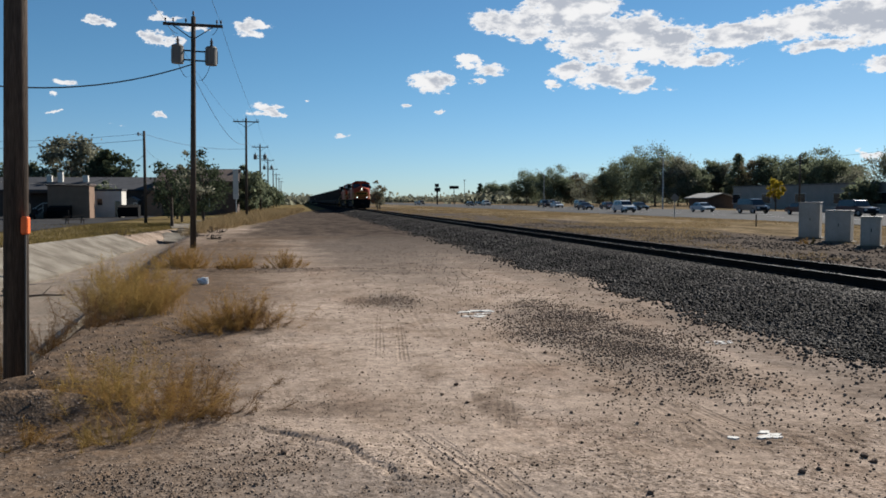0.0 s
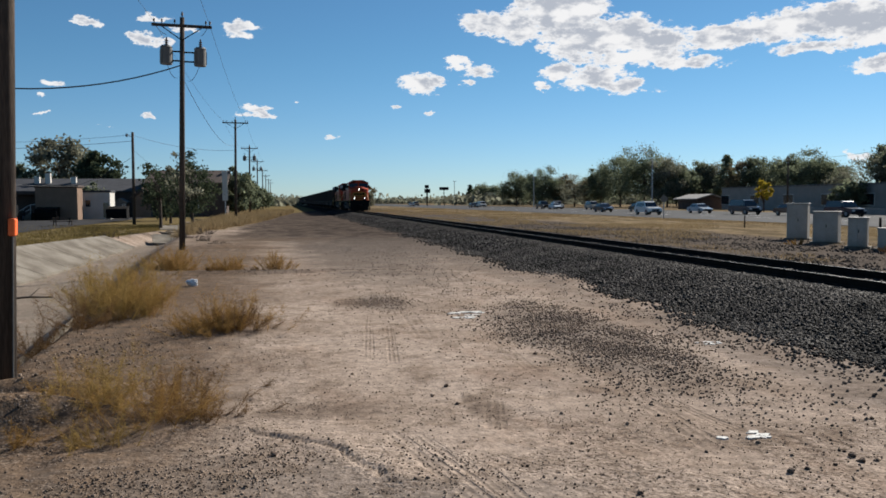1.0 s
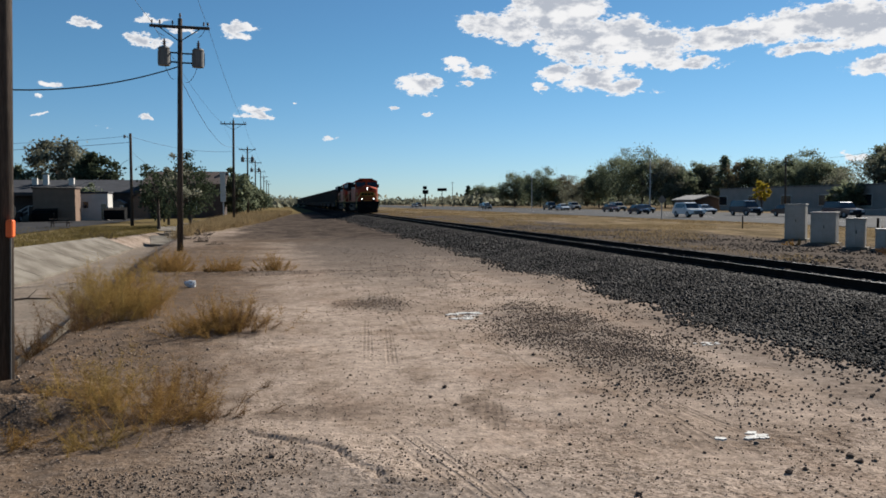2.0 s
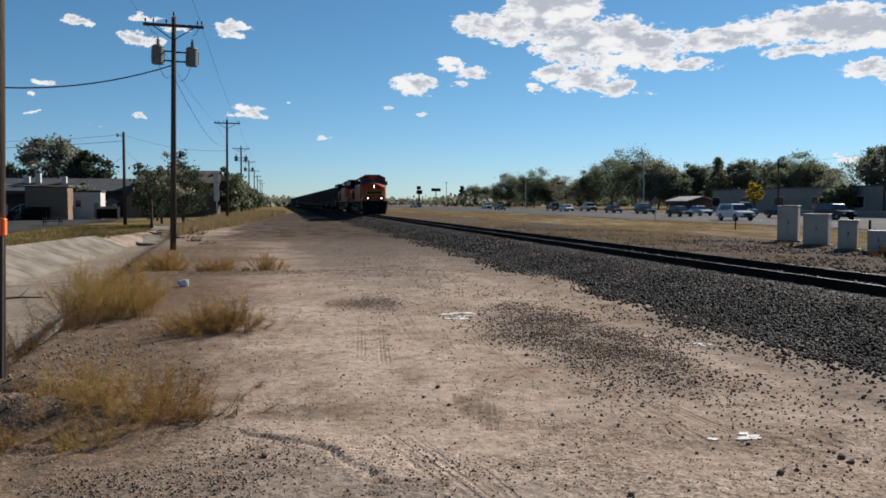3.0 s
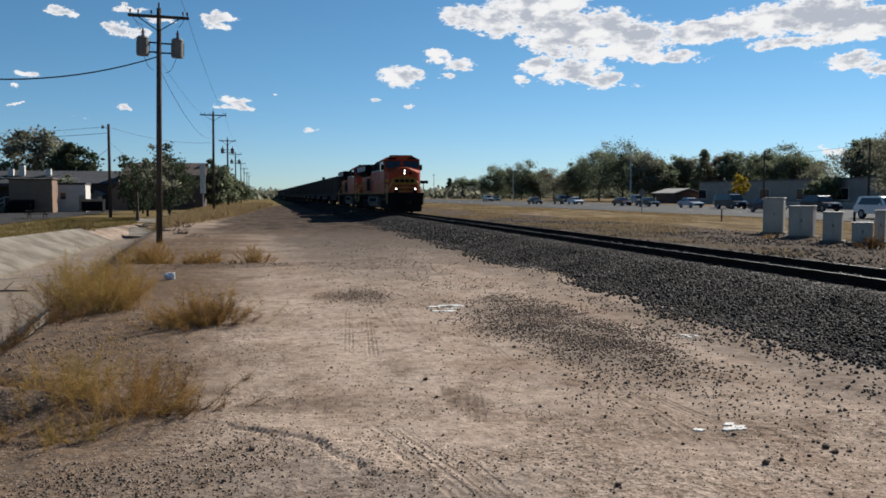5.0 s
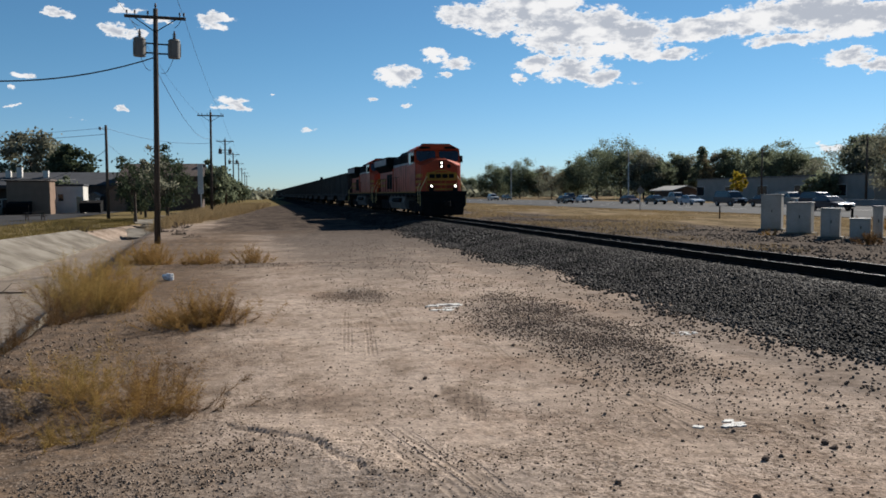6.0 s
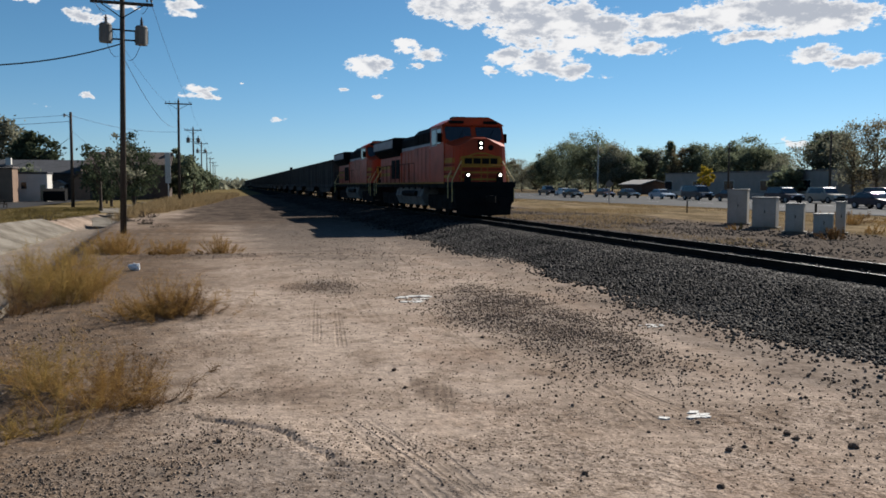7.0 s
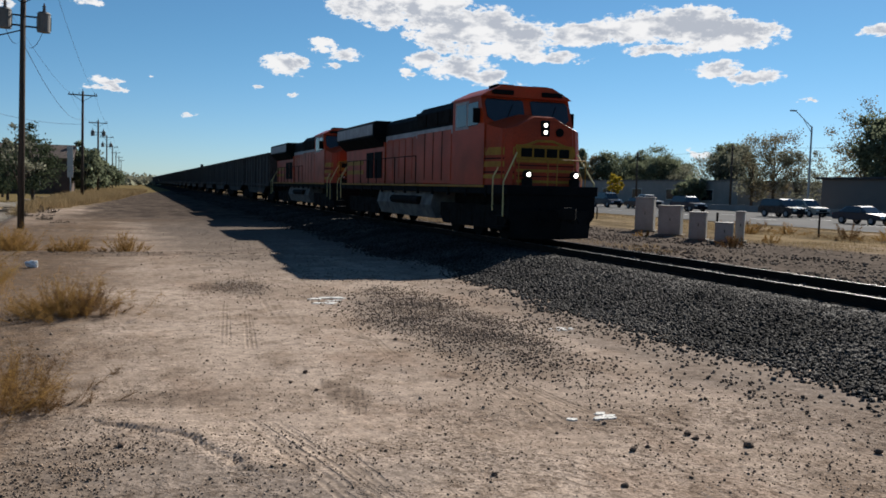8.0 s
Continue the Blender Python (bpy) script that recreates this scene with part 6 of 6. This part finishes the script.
A, Bp, C = M_STRAW, M_STRAWPALE, M_STRAWBROWN
la, lb, lc = "golden dry tumbleweed bush on sandy dirt", "pale yellow dry weed beside the channel", "brown brittle weed clump on the bank"
WEEDS = [(-1.25, 8.15, 1.15, 0.78, 1500, A, la), (-1.75, 8.35, 1.0, 0.68, 1100, Bp, lb), (-0.8, 8.05, 0.7, 0.4, 900, C, lc), (-1.6, 7.4, 0.5, 0.38, 700, Bp, lb), (-1.2, 8.9, 1.2, 0.62, 1000, C, lc),
         (-2.2, 8.8, 0.8, 0.55, 900, A, la), (-2.3, 7.5, 0.5, 0.35, 400, A, la), (-1.05, 13.8, 1.15, 0.84, 2600, A, la), (-0.75, 13.9, 0.95, 0.66, 1600, C, lc), (-1.4, 14.0, 0.6, 0.4, 700, A, la),
         (-2.85, 15.4, 1.0, 1.3, 1700, Bp, lb), (-2.5, 15.8, 0.9, 1.0, 1500, A, la), (-3.3, 16.5, 1.1, 1.2, 1500, Bp, lb), (-3.2, 18.0, 1.0, 0.9, 1000, A, la), (-3.1, 18.9, 1.0, 0.65, 700, Bp, lb),
         (-3.3, 14.3, 1.0, 0.8, 1100, C, lc), (-3.7, 13.2, 1.0, 0.75, 1100, C, lc), (-3.9, 12.0, 0.9, 0.7, 900, C, lc), (-3.6, 20.0, 1.2, 1.0, 900, A, la), (-3.3, 26.4, 1.2, 0.85, 2400, A, la),
         (-3.8, 27.0, 1.0, 0.7, 600, Bp, lb), (-2.9, 26.0, 0.8, 0.5, 500, A, la), (-1.8, 25.4, 0.9, 0.65, 1700, A, la), (-2.2, 25.3, 0.6, 0.3, 300, C, lc), (-0.28, 25.1, 0.75, 0.65, 1500, A, la),
         (-0.9, 25.0, 0.7, 0.25, 250, C, lc), (-3.9, 23, 1.2, 0.8, 600, Bp, lb), (-4.2, 31, 1.2, 0.7, 500, A, la), (-3.4, 10.9, 0.7, 0.45, 500, C, lc), (-3.9, 17.8, 1.0, 0.9, 800, C, lc),
         (-8.6, 26, 0.5, 0.5, 250, C, lc), (-7.3, 33.5, 0.5, 0.9, 250, C, lc), (-2.1, 9.7, 0.6, 0.3, 400, C, lc), (-2.9, 17.2, 0.9, 0.7, 800, Bp, lb)]
for i, (x, y, w, h, n, m, label) in enumerate(WEEDS):
    weed(x, y, w, h, n, m, 100 + i, label, thick=0.004 if y < 12 else (0.005 if y < 22 else 0.007))
for i, (x, y, w, h) in enumerate(((22.5, 26.5, 0.5, 0.7), (26.9, 29.3, 0.9, 0.5), (24.6, 29.0, 0.7, 0.4), (31.5, 36, 1.2, 0.9), (33, 37.5, 1.8, 1.0), (34, 35.5, 1.4, 0.9), (33.5, 31, 1.8, 1.0), (35, 30, 2.0, 1.1), (26.5, 34, 0.7, 0.4), (23, 33.5, 0.6, 0.4))):
    weed(x, y, w, h, 500, (C, A)[i % 2], 200 + i, "brown dry bush in the trackside grass", thick=0.02)


def grass(name, n, place, h0, h1, wd, mat, label, seed):
    r = np.random.RandomState(seed)
    R = []
    while len(R) < n:
        p = place(r)
        if p is not None:
            R.append(p)
    D = np.stack([r.normal(0, 0.3, n), r.normal(0, 0.3, n), np.ones(n)], 1)
    k = np.array([math.hypot(p[0], p[1]) for p in R])
    me = strips(name, R, D, r.uniform(h0, h1, n), np.maximum(wd, k * 0.00032), r.uniform(0, 0.4, n), mat, seed)
    tagged(new(name, me), label, "grass", kind="stuff")


STRIP_EDGE = [(54, -5.2), (70, -3.9), (78, -3.2), (97, -1.6), (150, 1.6), (200, 3.0)]


def far_strip(r):
    y = 54 + 120 * r.beta(1.2, 1.7)
    edge = lerp(y, STRIP_EDGE)
    x = edge - (edge + 8.0) * r.beta(0.9, 1.5)
    k = 0.75 * noise.noise((x * 0.4, y * 0.14, 5)) + 0.35 * noise.noise((x, y * 0.5, 2)) + 0.12 * min(3, (y - 62) / 4) - 0.5 * max(0, 0.8 + x - edge)
    return (x, y, ground_z(x, y)) if k > r.uniform(-0.25, 0.2) else None


def field(r):
    x = r.uniform(17, 42)
    y = 24 + 230 * r.beta(1, 2.0)
    return (x, y, 0) if noise.noise((x * 0.16, y * 0.09, 5)) + 0.25 * noise.noise((x * 0.7, y * 0.5, 1)) > 0.02 else None


def bank(r):
    y = r.uniform(22, 78)
    x = lerp(y, FAR_TOP) - 0.3 - abs(r.normal(0, 5.0))
    return (x, y, 0) if noise.noise((x * 0.4, y * 0.3, 8)) > -0.3 else None


grass("strip_grass", 48000, far_strip, 0.15, 1.0, 0.012, M_FIELD, "tall golden dry grass along the far track side", 31)
grass("field_grass", 70000, field, 0.05, 0.2, 0.012, M_FIELD, "short golden dry grass between railway and road", 32)
grass("bank_grass", 26000, bank, 0.06, 0.26, 0.02, M_LAWN, "dull green and straw grass on the channel bank", 33)


def leaves(name, centres, size, mat, parent, seed):
    r = np.random.RandomState(seed)
    n = len(centres)
    c = np.asarray(centres, float)
    u = r.normal(size=(n, 3))
    u /= np.linalg.norm(u, axis=1)[:, None]
    w = np.cross(u, r.normal(size=(n, 3)))
    w /= np.linalg.norm(w, axis=1)[:, None]
    s = (size * r.uniform(0.6, 1.4, n))[:, None]
    v = np.stack([c - u * s, c - w * s * 0.55, c + u * s, c + w * s * 0.55], 1).reshape(-1, 3)
    me = bpy.data.meshes.new(name)
    me.vertices.add(4 * n)
    me.vertices.foreach_set("co", v.reshape(-1).astype(np.float32))
    me.loops.add(4 * n)
    me.loops.foreach_set("vertex_index", np.arange(4 * n, dtype=np.int32))
    me.polygons.add(n)
    me.polygons.foreach_set("loop_start", np.arange(0, 4 * n, 4, dtype=np.int32))
    me.update(calc_edges=True)
    me.validate()
    me.materials.append(mat)
    o = new(name, me)
    o.parent = parent
    return o


def tree(x, y, h, w, mat, seed, label, clumps=46, per=80, base=0.18, conifer=False, leaf=0.34, cat="tree"):
    r = np.random.RandomState(seed)
    t = thing("tree", pose(x, y, ground_z(x, y) if abs(x) < 60 and y < 120 else 0.0), label, cat, "trees")
    P, S = [], []
    for i in range(clumps):
        if conifer:
            k = base + (1 - base) * r.beta(1, 1.5)
            a, rad = r.uniform(0, 6.283), (1 - k) * w * 0.5 * r.uniform(0.5, 1.0)
            P.append(np.array([rad * np.cos(a), rad * np.sin(a), h * k])), S.append(0.3)
        else:
            d = r.normal(size=3)
            d /= np.linalg.norm(d)
            k = r.uniform(0.45, 1.0) * (1 + 0.28 * noise.noise(Vector(d * 1.7) + Vector((seed, 0, 0))))
            zc = h * (1 + base) / 2
            P.append(np.array([d[0] * w * 0.44 * k, d[1] * w * 0.44 * k, zc + d[2] * h * (1 - base) / 2 * 0.9 * k])), S.append(w * r.uniform(0.035, 0.075))
    bm = B()
    rt = 0.018 * h + 0.05
    tube(bm, (0, 0, -0.3), (0, 0, h * 0.35), rt, rt * 0.7, 8)
    tube(bm, (0, 0, h * 0.35), (0, 0, h * (0.92 if conifer else 0.7)), rt * 0.7, rt * 0.2, 7)
    for p in P[:: 2 if clumps < 60 else 3]:
        if conifer:
            tube(bm, (0, 0, p[2]), p, 0.05, 0.02, 5)
        else:
            z0 = h * (0.2 + 0.35 * r.uniform())
            m = Vector((p[0] * 0.45, p[1] * 0.45, z0 + (p[2] - z0) * 0.6))
            tube(bm, (0, 0, z0), m, rt * 0.35, rt * 0.22, 6)
            tube(bm, m, p, rt * 0.22, rt * 0.07, 5)
    part("trunk", bm, M_BARK, t)
    C = np.concatenate([p + r.normal(size=(per, 3)) * s * np.array([1, 1, 0.8]) for p, s in zip(P, S)])
    C[:, 2] *= h / np.percentile(C[:, 2], 98.5)
    C[:, :2] *= w * 0.5 / np.percentile(np.hypot(C[:, 0], C[:, 1]), 95)
    leaves("crown", C[C[:, 2] > 0.1], leaf, mat, t, seed)
    return t


def at(az, X):
    return X, X / math.tan(radians(az))


G1 = "broad olive green tree beyond the road"
for az, X, h, w, mat, label in ((16.2, 88, 12.0, 13, M_LEAF, G1), (18.0, 92, 13.0, 13, M_LEAF, G1), (17.2, 104, 11.5, 12, M_LEAF, G1), (19.3, 100, 10.5, 12, M_LEAFRUST, "rusty autumn tree beyond the road"), (21.7, 118, 11, 13, M_LEAF, G1), (27.0, 122, 11.5, 13, M_LEAF, G1), (33.3, 128, 11, 12, M_LEAFGREY, G1), (36.4, 128, 10, 11, M_LEAF, G1), (20.2, 92, 10, 9, M_LEAFGREY, "half bare grey tree beyond the road"), (22.0, 100, 12, 10, M_LEAF, G1),
                                (23.3, 102, 14.8, 15, M_LEAF, G1), (24.9, 100, 15.8, 16, M_LEAF, G1), (26.4, 102, 12.5, 12, M_LEAFGREY, G1), (27.5, 106, 10.5, 9, M_LEAF, G1),
                                (28.6, 116, 12, 10, M_LEAF, G1), (29.4, 118, 11.5, 9, M_LEAFGREY, G1), (31.3, 118, 11.6, 10, M_LEAFRUST, "rusty autumn tree beyond the road"), (32.4, 120, 12.2, 11, M_LEAF, G1),
                                (34.2, 118, 11.6, 9, M_LEAF, G1), (35.6, 118, 12.2, 11, M_LEAF, G1), (37.2, 118, 8.6, 8, M_LEAFGREY, "thinning grey green tree beyond the road"), (39.2, 95, 10.2, 9, M_LEAFGREY, "thinning grey green tree beyond the road"), (39.9, 98, 10.6, 8, M_LEAF, G1),
                                (41.3, 90, 11.0, 8, M_LEAFGREY, "thinning grey green tree beyond the road"), (42.6, 91, 11.4, 9, M_LEAFRUST, "thinning rusty green tree beyond the road"), (44.0, 92, 8.6, 8, M_LEAFGREY, "thinning grey green tree beyond the road"), (47.9, 87, 13.8, 9, M_LEAFRUST, "tall thinning autumn tree beside the store"),
                                (49.4, 84, 13, 9, M_LEAF, G1), (14.2, 100, 9.5, 14, M_LEAF, G1), (13.6, 100, 9.0, 13, M_LEAF, G1), (21.2, 110, 9, 9, M_LEAFRUST, "rusty autumn tree beyond the road")):
    x, y = at(az, X)
    sparse = "bare" in label or "thinning" in label
    tree(x, y, h, w, mat, int(az * 10), label, clumps=60 if sparse else int(50 + 4 * w), per=80 if sparse else 150, leaf=0.15 if sparse else 0.22, base=0.04)
tree(*at(30.2, 116), 13.4, 9, M_LEAF, 77, "tall dark pointed conifer beyond the building", conifer=True, clumps=80, per=45)
tree(*at(12.95, 95), 10, 5, M_LEAFDARK, 78, "dark pointed conifer far along the road", conifer=True, clumps=50, per=30, leaf=0.5)
tree(60.9 * 1.3, 95.6 * 1.3, 5.1, 2.7, M_LEAFGOLD, 79, "small golden autumn tree beside the road", clumps=24, per=60, leaf=0.22)
tree(90.5, 118, 4.6, 6, M_LEAF, 80, "round green shrub before the grey building", clumps=30, per=70, base=0.0, cat="shrub")
tree(18.5, 178, 6.0, 5, M_LEAFRUST, 81, "half bare autumn bush beside the track", clumps=26, per=50, base=0.05, leaf=0.2, cat="shrub")
tree(17.2, 170, 4.6, 3, M_LEAFGREY, 82, "pale green bush beside the track", clumps=20, per=50, base=0.05, leaf=0.2, cat="shrub")
tree(-37, 150, 12.6, 10.5, M_LEAFGREY, 83, "tall grey green tree behind low buildings", clumps=50, per=80)
tree(-29, 142, 9.8, 7.5, M_LEAFDARK, 84, "dark rounded evergreen behind low buildings", clumps=56, per=90)
tree(-46, 150, 8.5, 9, M_LEAF, 85, "dark green tree behind low buildings", clumps=40, per=70)
tree(-40, 145, 7.0, 7, M_LEAF, 86, "dark green tree behind low buildings", clumps=36, per=70)
tree(-25.3, 116, 4.6, 4.5, M_LEAF, 87, "small olive tree before the outbuilding", clumps=24, per=50, leaf=0.2)
tree(-7.0, 60, 5.6, 2.8, M_LEAFGREY, 88, "thin straggling tree in the channel", clumps=20, per=30, leaf=0.11, base=0.3)
# the dark leaf colour of the next four trees also paints their shading
tree(-7.9, 75, 6.3, 4.8, M_LEAFDARK, 94, "dark leafy tree behind the channel", clumps=56, per=90, leaf=0.11, base=0.0)
tree(-9.3, 66, 5.0, 3.0, M_LEAFDARK, 89, "thin straggling tree in the channel", clumps=22, per=36, leaf=0.12, base=0.25)
tree(-10.9, 84, 4.9, 4.6, M_LEAFDARK, 90, "bushy dark green tree before the brown house", clumps=44, per=70, leaf=0.13, base=0.0)
tree(-13.2, 98, 4.4, 4.6, M_LEAFDARK, 91, "bushy dark green tree before the brown house", clumps=40, per=70, leaf=0.15, base=0.0)
for i, (x, y, h, w) in enumerate(((-6.6, 126, 7.0, 5), (-7.4, 140, 6.4, 5.5), (-6.9, 156, 6.0, 6), (-7.6, 176, 6.0, 7), (-7.4, 198, 5.8, 7), (-7.8, 222, 5.8, 8), (-7.6, 250, 5.6, 9), (-8, 290, 5.2, 10), (-8, 335, 5, 11))):
    tree(x, y, h, w, (M_LEAF, M_LEAFDARK)[i % 2], 300 + i, "dense dark green bush along the pole line", clumps=36, per=80, base=0.0, leaf=0.24, cat="shrub")


def far_woods():
    r = np.random.RandomState(17)
    C = []
    for i in range(300):
        az = r.uniform(-40, 60)
        D = r.uniform(650, 1100) if -1 < az < 14 else r.uniform(380, 620)
        x, y = D * math.sin(radians(az)), D * math.cos(radians(az))
        if -6 < x < 75 and y < 640:
            continue
        h, w = r.uniform(4, 8), r.uniform(14, 34)
        C.append(np.stack([x + r.normal(0, w * 0.4, 260), y + r.normal(0, 3, 260), np.abs(r.normal(0.2, 0.3, 260)) * h], 1))
    # the light grey green leaf colour also stands in for distance haze
    o = leaves("far_woods", np.concatenate(C), 1.5, M_LEAFGREY, None, 5)
    tagged(o, "low band of distant trees along the horizon", "woods", kind="stuff")


far_woods()


def make_bag():
    bm = B()
    bmesh.ops.create_icosphere(bm, subdivisions=3, radius=0.5)
    for v in bm.verts:
        k = 1 + 0.75 * noise.noise(v.co * 3.1) + 0.45 * noise.noise(v.co * 7.3)
        v.co = Vector((v.co.x * k * 0.27, v.co.y * k * 0.2, (v.co.z * k + 0.4) * 0.16))
    o = part("plastic_bag", bm, M_BAG)
    o.matrix_basis = pose(-2.25, 21.25, ground_z(-2.25, 21.25) + 0.02)
    tagged(o, "crumpled white plastic bag lying among dry weeds", "plastic bag")


make_bag()


def make_log(x, y, L, r0, turn, label):
    bm = B()
    tube(bm, (-L / 2, 0, 0), (0, 0.05, 0.03), r0, r0 * 0.9, 8)
    tube(bm, (0, 0.05, 0.03), (L / 2, 0, 0), r0 * 0.9, r0 * 0.6, 8)
    tube(bm, (0, 0.05, 0.03), (L * 0.2, 0.25, 0.3), r0 * 0.5, r0 * 0.2, 6)
    o = part("fallen_branch", bm, M_BARK)
    o.matrix_basis = pose(x, y, ground_z(x, y) + r0 * 0.8, 0, 0, turn)
    tagged(o, label, "branch", "fallen branches")


make_log(-8.3, 29.0, 1.4, 0.035, 10, "dead grey branch lying in the channel")
for i, (x, y, w, h) in enumerate(((-12.6, 38.5, 0.9, 0.6), (-4.3, 46, 1.4, 0.5), (-5.4, 50, 1.6, 0.6), (-3.4, 43, 1.3, 0.35), (-5.2, 56, 1.8, 0.8), (-10.6, 52, 1.2, 0.6))):
    weed(x, y, w, h * 0.8, 700, M_BARK, 400 + i, "tangled pile of dark dead brush", thick=0.013)


# ---- what moves ----
def spin(wheel, r, rows):
    """Turns a wheel as its vehicle rolls along the given (t, y) keys."""
    x, y, z = wheel.location
    out = []
    for k in range(int(8 * FPS) + 1):
        t = k / FPS
        out.append((t, pose(x, y, z, math.degrees((lerp(t, rows) - rows[0][1]) / r) % 360, 0, 0)))
    walk(wheel, out)


def motions():
    y0, y1 = 138.7, 20.5
    for i, o in enumerate(LOCOS + WAGONS):
        d = i * LOCO_PITCH if i < 2 else 2 * LOCO_PITCH + (i - 2) * WAGON_PITCH
        walk(o, [(0.0, pose(TRACK_X, y0 + d, RAIL_Z)), (8.0, pose(TRACK_X, y1 + d, RAIL_Z))])
    for o in LOCOS:
        for w in o.children_recursive:
            if w.name.startswith("wheelset"):
                spin(w, 0.53, [(0.0, y0), (8.0, y1)])
    for o, x, rows in CARS:
        walk(o, [(t, pose(x, y, 0.05)) for t, y in rows])
        if abs(rows[0][1] - rows[-1][1]) > 60:
            for w in o.children:
                if w.name.startswith("wheel"):
                    spin(w, 0.36, rows)


motions()
